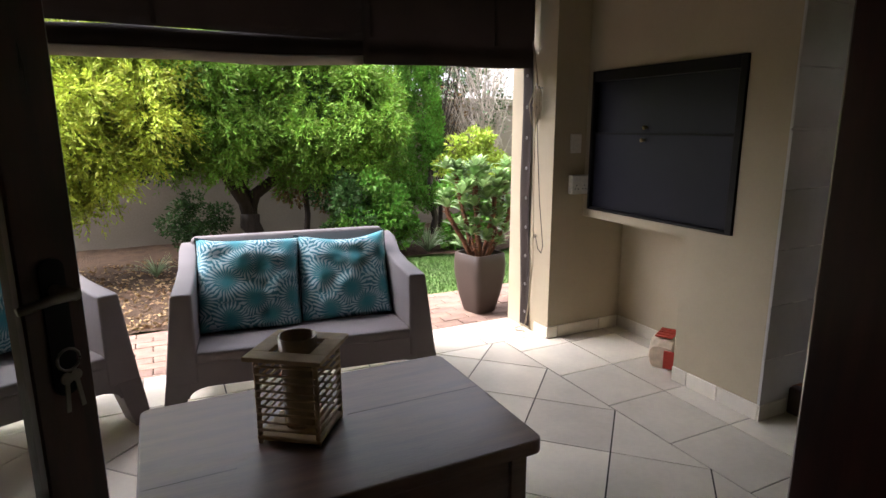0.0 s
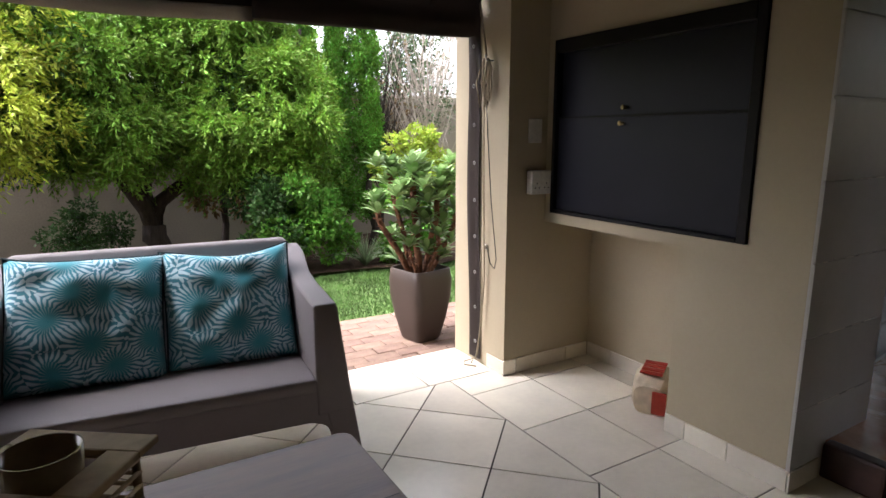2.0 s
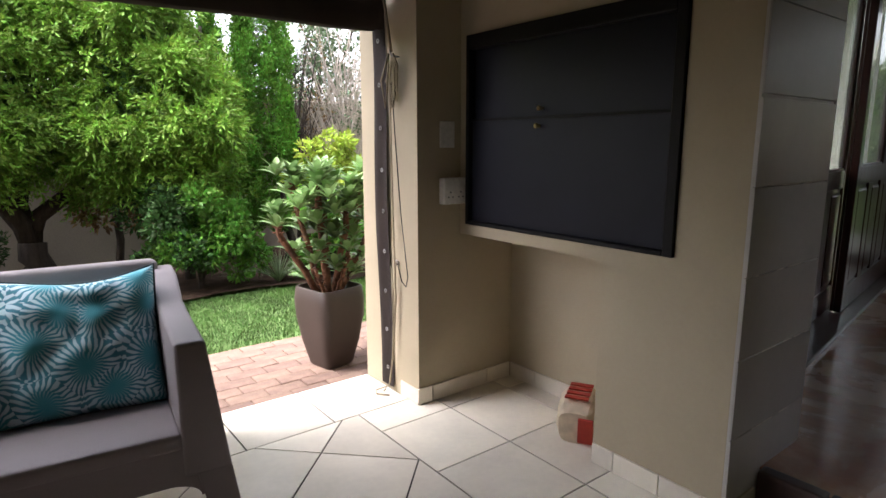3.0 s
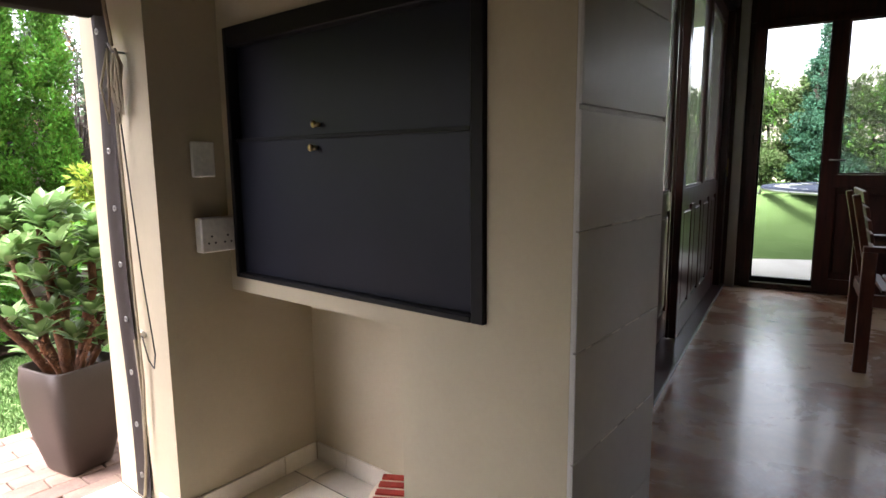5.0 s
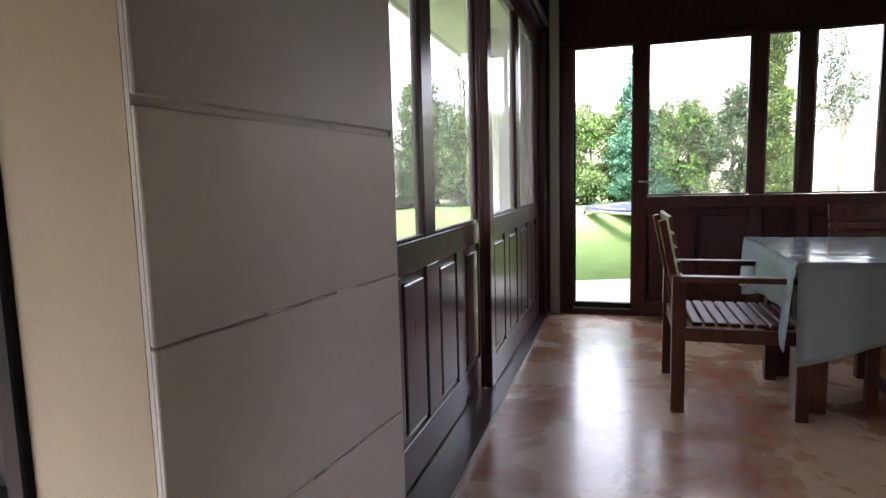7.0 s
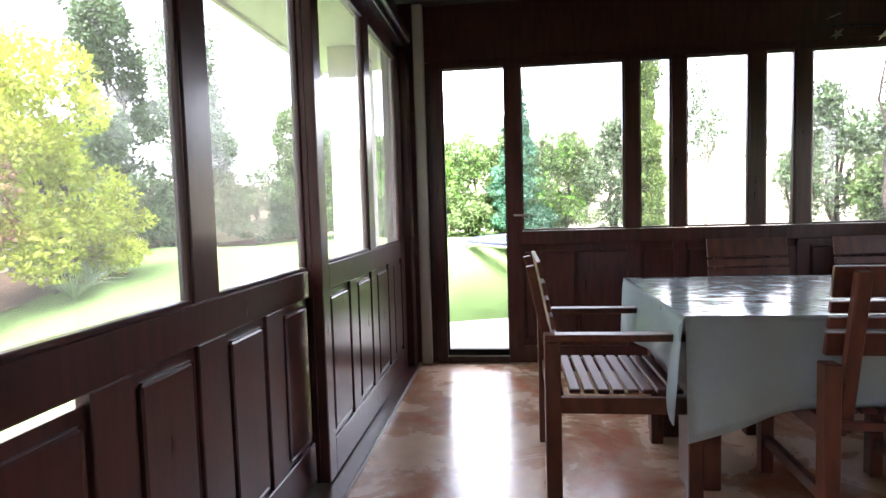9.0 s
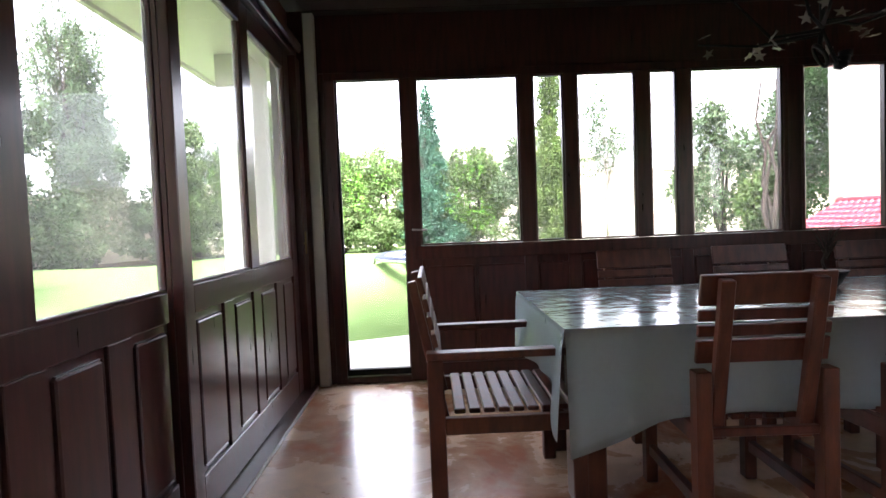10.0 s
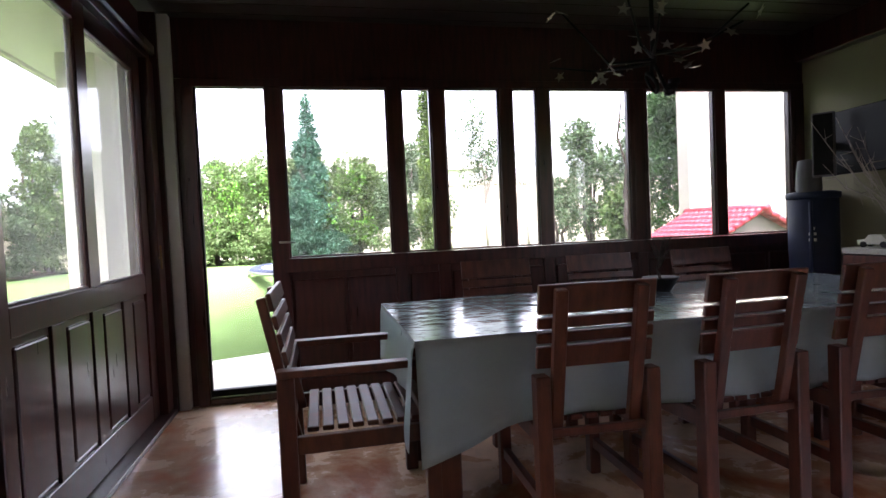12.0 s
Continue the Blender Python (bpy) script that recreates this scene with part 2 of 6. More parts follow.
M_MAT = material("trampoline_mat", (0.035, 0.042, 0.06), 0.9, spec=0.05, grain=150, bump=0.1)
# dark tints dim the bright garden; the film imitates its washed-out glare
M_GLASS = glassy("window_glass", (0.84, 0.86, 0.84))
M_VEILED = glassy("veiled_window_glass", (0.61, 0.63, 0.61), haze=0.03)
M_HAZY = glassy("lightly_veiled_window_glass", (0.63, 0.645, 0.63), haze=0.014)
M_CUP = material("smoked_glass_cup", (0.28, 0.21, 0.13), 0.25, scale=4, vary=0.1, bump=0.02)
L_LIME = leafy("lime_needles", (0.42, 0.51, 0.05), 0.3)
L_GREEN = leafy("fresh_needles", (0.17, 0.32, 0.035), 0.3)
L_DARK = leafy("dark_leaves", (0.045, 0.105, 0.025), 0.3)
L_BRIGHT = leafy("glossy_green_leaves", (0.15, 0.35, 0.05), 0.4, 0.4)
L_CYP = leafy("cypress_scales", (0.13, 0.31, 0.035), 0.35)
L_YEL = leafy("yellow_green_leaves", (0.36, 0.48, 0.06), 0.45)
L_GREY = leafy("grey_green_leaves", (0.11, 0.165, 0.08), 0.35)
L_PALE = leafy("variegated_blades", (0.32, 0.42, 0.24), 0.35)
L_JADE = leafy("fleshy_leaves", (0.25, 0.40, 0.14), 0.25, 0.35)
L_BLUE = leafy("blue_green_needles", (0.065, 0.17, 0.10), 0.3)
L_PENCIL = leafy("pencil_cypress_scales", (0.13, 0.20, 0.045), 0.3)
L_GOLD = leafy("golden_leaves", (0.44, 0.50, 0.06), 0.45)
L_GRASS = leafy("grass_blades", (0.10, 0.19, 0.045), 0.4)
L_HEDGE = leafy("hedge_leaves", (0.11, 0.17, 0.055), 0.35)
L_LITTER = leafy("dry_fallen_leaves", (0.26, 0.17, 0.085), 0.15)
L_RUST = leafy("rusty_leaves", (0.22, 0.14, 0.06), 0.35)

# ---- building helpers ----
def place(ob, m=None):
    if m is not None:
        ob.matrix_basis = m
    return ob


def mesh_of(name, bm, mat, smooth=False):
    me = bpy.data.meshes.new(name)
    bm.to_mesh(me)
    bm.free()
    me.materials.append(mat)
    if smooth:
        me.polygons.foreach_set("use_smooth", [True] * len(me.polygons))
    return me


def part(name, bm, mat, parent, label="", smooth=False):
    ob = new(name, mesh_of(name, bm, mat, smooth))
    ob.parent = parent
    return tagged(ob, label)


def thing(name, label, category, m=None, group="", kind=""):
    return tagged(place(new(name), m), label, category, group, kind)


def single(name, bm, mat, label, category, m=None, group="", kind="", smooth=False):
    return tagged(place(new(name, mesh_of(name, bm, mat, smooth)), m), label, category, group, kind)


def box(bm, x0, x1, y0, y1, z0, z1, bev=0.0, m=None, seg=1):
    c = Matrix.Translation(((x0 + x1) / 2, (y0 + y1) / 2, (z0 + z1) / 2)) @ Matrix.Diagonal((abs(x1 - x0), abs(y1 - y0), abs(z1 - z0), 1))
    vs = bmesh.ops.create_cube(bm, size=1, matrix=(m @ c) if m is not None else c)["verts"]
    if bev:
        es = list({e for v in vs for e in v.link_edges})
        bmesh.ops.bevel(bm, geom=es, offset=bev, segments=seg, profile=0.6, affect="EDGES")
    return bm


def cuboid(*a, **k):
    return box(bmesh.new(), *a, **k)


def beam(bm, a, b, w, d, bev=0.004, up=(0, 0, 1)):
    """A bar of section w x d from a to b."""
    a, b = Vector(a), Vector(b)
    z = (b - a).normalized()
    u = Vector(up) if abs(z.dot(Vector(up))) < 0.95 else Vector((1, 0, 0))
    x = u.cross(z).normalized()
    y = z.cross(x)
    m = Matrix((x, y, z)).transposed().to_4x4()
    m.translation = (a + b) / 2
    n = (b - a).length
    return box(bm, -w / 2, w / 2, -d / 2, d / 2, -n / 2, n / 2, bev, m)


def rod(bm, a, b, r, r2=None, seg=10):
    a, b = Vector(a), Vector(b)
    m = (b - a).to_track_quat("Z", "Y").to_matrix().to_4x4()
    m.translation = (a + b) / 2
    bmesh.ops.create_cone(bm, cap_ends=True, segments=seg, radius1=r, radius2=r if r2 is None else r2, depth=(b - a).length, matrix=m)
    return bm


def tube(bm, pts, r0, r1=None, seg=7):
    """A tapered, bent stem through the points."""
    r1 = r0 if r1 is None else r1
    pts = [Vector(p) for p in pts]
    rings = []
    for i, p in enumerate(pts):
        d = (pts[min(i + 1, len(pts) - 1)] - pts[max(i - 1, 0)]).normalized()
        x = d.cross(Vector((0.3, 0.2, 1)) if abs(d.z) < 0.9 else Vector((1, 0, 0))).normalized()
        y = d.cross(x)
        r = r0 + (r1 - r0) * i / max(1, len(pts) - 1)
        rings.append([bm.verts.new(p + r * (math.cos(a) * x + math.sin(a) * y)) for a in (k * math.tau / seg for k in range(seg))])
    for q, s in zip(rings, rings[1:]):
        for k in range(seg):
            bm.faces.new((q[k], q[(k + 1) % seg], s[(k + 1) % seg], s[k]))
    bm.faces.new(rings[0][::-1]), bm.faces.new(rings[-1])
    return bm


def prism(bm, poly, h0, h1, axis="z", bev=0.0):
    """A polygon drawn in two axes and pushed from h0 to h1 along the third."""
    def at(p, h):
        return {"z": (p[0], p[1], h), "y": (p[0], h, p[1]), "x": (h, p[0], p[1])}[axis]
    lo, hi = [bm.verts.new(at(p, h0)) for p in poly], [bm.verts.new(at(p, h1)) for p in poly]
    fs = [bm.faces.new(lo), bm.faces.new(hi)]
    for i in range(len(poly)):
        j = (i + 1) % len(poly)
        fs.append(bm.faces.new((lo[i], lo[j], hi[j], hi[i])))
    bmesh.ops.recalc_face_normals(bm, faces=fs)
    if bev:
        es = list({e for f in fs[:2] for e in f.edges})
        bmesh.ops.bevel(bm, geom=es, offset=bev, segments=2, profile=0.6, affect="EDGES")
    return bm


def rounded(w, d, r, n=5):
    """A rectangle w x d about the origin with round corners."""
    pts = []
    for cx, cy, a0 in ((w / 2 - r, d / 2 - r, 0), (-w / 2 + r, d / 2 - r, 90), (-w / 2 + r, -d / 2 + r, 180), (w / 2 - r, -d / 2 + r, 270)):
        for k in range(n + 1):
            a = radians(a0 + 90 * k / n)
            pts.append((cx + r * math.cos(a), cy + r * math.sin(a)))
    return pts


def lathe(bm, prof, seg=28, sq=None):
    """A turned body from (radius, height); sq: a power that squares the plan."""
    rings = []
    for r, z in prof:
        ring = []
        for k in range(seg):
            a = math.tau * k / seg
            c, s = math.cos(a), math.sin(a)
            f = 1.0 if sq is None else 1 / (abs(c) ** sq + abs(s) ** sq) ** (1 / sq)
            ring.append(bm.verts.new((r * f * c, r * f * s, z)))
        rings.append(ring)
    for q, s in zip(rings, rings[1:]):
        for k in range(seg):
            bm.faces.new((q[k], q[(k + 1) % seg], s[(k + 1) % seg], s[k]))
    return bm


def leaf_mesh(name, pts, dirs, length, width, mat, rng, fold=0.25):
    """Many small leaves, each two triangles folded along its midrib."""
    n = len(pts)
    dirs = dirs / np.linalg.norm(dirs, axis=1, keepdims=True)
    side = np.cross(dirs, rng.normal(size=(n, 3)))
    side /= np.linalg.norm(side, axis=1, keepdims=True)
    up = np.cross(side, dirs)
    ln = (length * rng.uniform(0.6, 1.3, n))[:, None]
    wd = (width * rng.uniform(0.7, 1.3, n))[:, None]
    v = np.stack([pts, pts + dirs * ln * 0.45 + side * wd / 2 + up * wd * fold, pts + dirs * ln, pts + dirs * ln * 0.45 - side * wd / 2 + up * wd * fold], 1).reshape(-1, 3)
    me = bpy.data.meshes.new(name)
    me.vertices.add(4 * n), me.loops.add(6 * n), me.polygons.add(2 * n)
    me.vertices.foreach_set("co", v.ravel())
    base = 4 * np.arange(n)[:, None]
    me.loops.foreach_set("vertex_index", (base + np.array([0, 1, 2, 0, 2, 3])).ravel())
    me.polygons.foreach_set("loop_start", 3 * np.arange(2 * n))
    me.polygons.foreach_set("loop_total", np.full(2 * n, 3))
    me.update(), me.validate()
    me.materials.append(mat)
    return me


def clump_points(rng, clumps, n, shell=0.55):
    """Points and outward ways in a set of ellipsoids (x, y, z, rx, ry, rz), thicker near their skins."""
    c = np.array(clumps, float)
    vol = (c[:, 3] * c[:, 4] * c[:, 5]) ** 0.7
    k = rng.choice(len(c), n, p=vol / vol.sum())
    d = rng.normal(size=(n, 3))
    d /= np.linalg.norm(d, axis=1, keepdims=True)
    r = 1 - shell * rng.uniform(0, 1, n) ** 1.6
    return c[k, :3] + d * c[k, 3:] * r[:, None], d


def sub_clumps(rng, clumps, per, size=0.4):
    """Breaks each ellipsoid into smaller clumps spread over it, for an uneven outline."""
    out = []
    for x, y, z, rx, ry, rz in clumps:
        for _ in range(per):
            d = rng.normal(size=3)
            d /= np.linalg.norm(d)
            f, s = rng.uniform(0.45, 0.98), rng.uniform(0.6, 1.3) * size
            out.append((x + d[0] * rx * f, y + d[1] * ry * f, z + d[2] * rz * f, rx * s, ry * s, rz * s))
    return out


def ground_z(x, y):
    """The garden lies low behind the patio and climbs past the dining room."""
    s = min(1.0, max(0.0, (x - 8.0) / 2.4))
    a, b, f = min(1.0, max(0.0, (y - 1.2) / 5.2)), min(1.0, max(0.0, (x - 5.0) / 3.0)), min(1.0, max(0.0, (x - 8.0) / 3.0))
    bank = 0.75 * a * a * (3 - 2 * a) * b * b * (3 - 2 * b) * (1 - f * f * (3 - 2 * f))
    return -0.22 + 0.82 * s * s * (3 - 2 * s) - 0.08 * min(1.0, max(0.0, (y - 4.5) / 3.0)) * (1 - s) + bank


MD = pose(2.69, 1.80, 0, 0, 0, 7.3)  # the dining room stands at a slight angle to the patio
# ---- structure: patio ----
FLOOR = -0.13
PATIO_TOP = 2.45


def wall(name, boxes, mat, label, category="wall", m=None):
    bm = bmesh.new()
    for b in boxes:
        box(bm, *b)
    return single(name, bm, mat, label, category, m, kind="structure")


chimney = thing("wall_chimney", "cream plastered chimney breast with a niche under the grill", "wall", kind="structure")
for section in (
    (2.69, 3.20, 1.82, 2.31, FLOOR - 0.1, 0.65), (3.03, 3.20, 2.31, 3.11, FLOOR - 0.1, 0.65),
    (2.69, 3.20, 1.82, 3.11, 0.65, 0.70), (2.69, 3.20, 1.82, 2.035, 0.70, 1.52), (2.69, 3.20, 3.065, 3.11, 0.70, 1.52),
    (2.90, 3.20, 2.035, 3.065, 0.70, 1.52), (2.69, 3.20, 1.82, 3.11, 1.52, 2.6)):
    part("wall_section", cuboid(*section), M_WALL, chimney)
wall("wall_pilaster", [(2.45, 3.30, 3.11, 3.575, -0.4, 2.6)], M_WALL, "cream plastered pilaster at the open side of the patio")
wall("wall_patio_west", [(-2.2, -2.0, 0.42, 3.575, -0.4, 2.6)], M_WALL, "cream plastered side wall of the patio")
wall("wall_living_room", [(-2.2, -0.38, 0.42, 0.60, -0.4, 2.6), (0.975, 3.0, 0.42, 0.57, -0.4, 2.6), (-0.38, 0.975, 0.42, 0.60, 2.0, 2.6)], M_WALL, "cream plastered wall with a doorway from the living room")
wall("wall_living_back", [(-2.2, 3.0, -2.2, -2.05, -0.4, 2.6), (-2.2, -2.05, -2.05, 0.42, -0.4, 2.6)], M_WALL, "plain wall closing the living room")
wall("wall_over_opening", [(-2.0, 2.45, 3.36, 3.575, 2.02, 2.6)], M_WALL, "plastered beam over the open side of the patio")
single("ceiling", cuboid(-2.2, 3.35, 0.42, 3.9, 2.6, 2.72), M_CEIL, "dark boarded patio ceiling", "ceiling", kind="structure")
single("ceiling", cuboid(-2.2, 3.0, -2.2, 0.42, 2.6, 2.72), M_WALL, "plain living room ceiling", "ceiling", kind="structure")
single("floor", cuboid(-2.2, 2.8, -2.2, 0.5, FLOOR - 0.3, FLOOR - 0.002), M_TILE, "cream tiled living room floor", "floor", kind="structure")

# door frame of the living room and its open leaf
bm = bmesh.new()
box(bm, 0.93, 0.975, 0.40, 0.60, FLOOR, 2.0, 0.004), box(bm, -0.38, -0.335, 0.40, 0.62, FLOOR, 2.0, 0.004), box(bm, -0.38, 0.975, 0.40, 0.62, 1.96, 2.0, 0.004)
frame1 = single("door_frame", bm, M_WOOD, "dark stained timber door frame", "door frame", kind="structure")


def glazed_leaf(m):
    """An open, part-glazed timber door leaf: hinge at the origin, running along +x."""
    t = thing("door_1", "open dark timber door leaf with a glazed panel, lock plate and keys", "door", m, kind="structure")
    w = 0.775
    for n, b in (("stile", (0, 0.09, -0.02, 0.02, FLOOR + 0.01, 1.93)), ("stile", (w - 0.085, w, -0.02, 0.02, FLOOR + 0.01, 1.93)),
                 ("rail", (0.09, w - 0.085, -0.02, 0.02, 1.82, 1.93)), ("rail", (0.09, w - 0.085, -0.02, 0.02, 0.55, 0.68)), ("rail", (0.09, w - 0.085, -0.02, 0.02, FLOOR + 0.01, 0.06))):
        part(n, cuboid(*b, bev=0.003), M_WOOD, t)
    part("panel", cuboid(0.09, w - 0.085, -0.008, 0.008, 0.06, 0.55), M_WOOD, t)
    g = part("pane", cuboid(0.09, w - 0.085, -0.003, 0.003, 0.68, 1.82), M_GLASS, t, "glass tinted to dim the view through it")
    g.visible_shadow = False
    plate = part("lock_plate", prism(bmesh.new(), [(w - 0.042 + x, 0.93 + z) for x, z in rounded(0.034, 0.20, 0.015)], -0.0245, -0.0205, "y"), M_DSTEEL, t, "dark worn lock plate")
    bm = rod(bmesh.new(), (w - 0.042, -0.024, 0.985), (w - 0.042, -0.07, 0.985), 0.009)
    tube(bm, [(w - 0.042, -0.066, 0.985), (w - 0.075, -0.07, 0.986), (w - 0.115, -0.066, 0.98)], 0.008, 0.006)
    part("lever", bm, M_METALLEAF, plate, "worn metal lever handle", True)
    keys = part("key_ring", tube(bmesh.new(), [(w - 0.042 + 0.016 * math.cos(a), -0.034, 0.885 + 0.016 * math.sin(a)) for a in np.linspace(0, 6.1, 14)], 0.0022, seg=5), M_METALLEAF, plate, "key ring hanging in the lock", True)
    bm = bmesh.new()
    for k, (dx, tilt) in enumerate(((-0.005, 4), (0.008, -7))):
        km = pose(w - 0.042 + dx, -0.034, 0.868, 0, tilt, 0)
        prism(bm, [(0.009 * math.cos(a), -0.01 + 0.009 * math.sin(a)) for a in np.linspace(0, 5.6, 9)], -0.0012 + k * 0.003, 0.0012 + k * 0.003, "y")
        bm.verts.ensure_lookup_table()
        bmesh.ops.transform(bm, matrix=km, verts=bm.verts[-18:])
        box(bm, -0.003, 0.003, -0.001 + k * 0.003, 0.001 + k * 0.003, -0.06, -0.018, m=km)
    part("key", bm, M_METALLEAF, plate, "pair of keys")
    return t


glazed_leaf(pose(-0.42, 0.72, 0, 0, 0, math.degrees(math.atan2(1.22 - 0.72, 0.19 + 0.42))))

# painted blockwork on the side of the chimney breast
blocks = single("wall_blockwork", cuboid(2.6908, 3.206, 1.8135, 1.8199, -0.13, 2.6), M_BLOCK, "glossy grey painted blockwork side of the chimney breast", "wall", kind="structure")
courses = [-0.128, 0.165, 0.42, 0.675, 0.938, 1.192, 1.444, 1.70, 1.955, 2.21, 2.465, 2.6]
for z0, z1 in zip(courses, courses[1:]):
    gap = 0.008 if abs(z0 - 1.192) < 0.01 else 0.0015
    part("block", cuboid(2.6905, 3.21, 1.806, 1.8138, z0 + gap / 2, z1 - (0.006 if abs(z1 - 1.192) < 0.01 else 0.0015), bev=0.0018), M_BLOCK, blocks)
rng = np.random.default_rng(19)
for z in (0.165, 0.42, 0.675, 0.938):
    for k in range(4):
        x = rng.uniform(2.72, 3.1)
        part("filler_strip", cuboid(x, x + rng.uniform(0.02, 0.09), 1.8048, 1.8062, z - 0.0015, z + 0.0022), M_PLASTIC, blocks, "pale joint filler")
wall("wall_chimney_end", [(3.206, 3.214, 1.807, 3.2, -0.1, 2.6)], M_BLOCK, "grey painted end of the chimney breast")

# ---- structure: dining room (in its own axes) ----
END, RIGHT = 4.43, -4.86
door_v, wins = (-0.085, -0.545), [(-0.652, -1.372), (-1.476, -1.69), (-1.79, -2.204), (-2.309, -2.50), (-2.604, -3.26), (-3.413, -4.015), (-4.114, -4.73)]
SILL, HEAD = 0.964, 2.141
bm = bmesh.new()
poly = [(2.915, 1.82), (2.915, 0.5), (3.0, 0.5)] + [tuple((MD @ Vector((u, v, 0)))[:2]) for u, v in ((-0.1, -4.9), (4.6, -4.9), (4.6, 0.45), (0.5, 0.45))] + [(3.21, 2.2), (3.21, 1.82)]
single("floor_dining", prism(bm, poly, -0.35, 0.0), M_SCREED, "polished mottled red-brown screed floor, worn pale in places", "floor", kind="structure")
step = single("step_edge", cuboid(2.893, 2.914, 0.58, 1.80, FLOOR, -0.004), M_GROUT, "raised step with red-brown edging up to the dining room", "step", kind="structure")
for k in range(6):
    y0 = 0.582 + k * 0.2035
    part("edging_brick", cuboid(2.875, 2.935, y0, y0 + 0.199, FLOOR + 0.004, 0.006, bev=0.012, seg=2), M_NOSE, step)
# the unseen opening near the camera is added to brighten the room
wall("wall_dining_right", [(-0.4, -0.2, RIGHT - 0.15, RIGHT, -0.3, 2.62), (0.4, 4.6, RIGHT - 0.15, RIGHT, -0.3, 2.62), (-0.2, 0.4, RIGHT - 0.15, RIGHT, -0.3, 0.9), (-0.2, 0.4, RIGHT - 0.15, RIGHT, 2.1, 2.62)], M_OLIVE, "olive-cream plastered dining room wall with an unseen opening added to let in light", m=MD)
wall("wall_dining_near", [(2.86, 3.0, -3.2, 0.42, -0.3, 2.62)], M_WALL, "plain plastered wall closing the dining room")
wall("wall_dining_near_end", [(-0.4, -0.25, -4.9, -3.0, -0.3, 2.62)], M_WALL, "plain plastered corner closing the dining room", m=MD)
bm = bmesh.new()
prism(bm, [(2.69, 0.42), (2.86, -3.6)] + [tuple((MD @ Vector((u, v, 0)))[:2]) for u, v in ((-0.5, -5.1), (4.7, -5.1), (4.7, 0.5), (0.6, 0.5))] + [(2.69, 2.3)], 2.615, 2.74)
for k in range(24):
    box(bm, 0.2 + k * 0.18, 0.2 + k * 0.18 + 0.172, -4.85, 0.1, 2.596, 2.612, 0.003, m=MD)
single("ceiling", bm, M_CEIL, "dark boarded dining room ceiling", "ceiling", kind="structure")
single("beam", cuboid(-0.2, 4.4, RIGHT + 0.002, RIGHT + 0.1, 2.36, 2.594, bev=0.005), M_WOOD, "dark timber beam at the top of the wall", "beam", MD, kind="structure")


def pane(parent, b, mat=M_GLASS):
    g = part("pane", cuboid(*b), mat, parent, "glass tinted to dim the view through it")
    g.visible_shadow = False
    return g


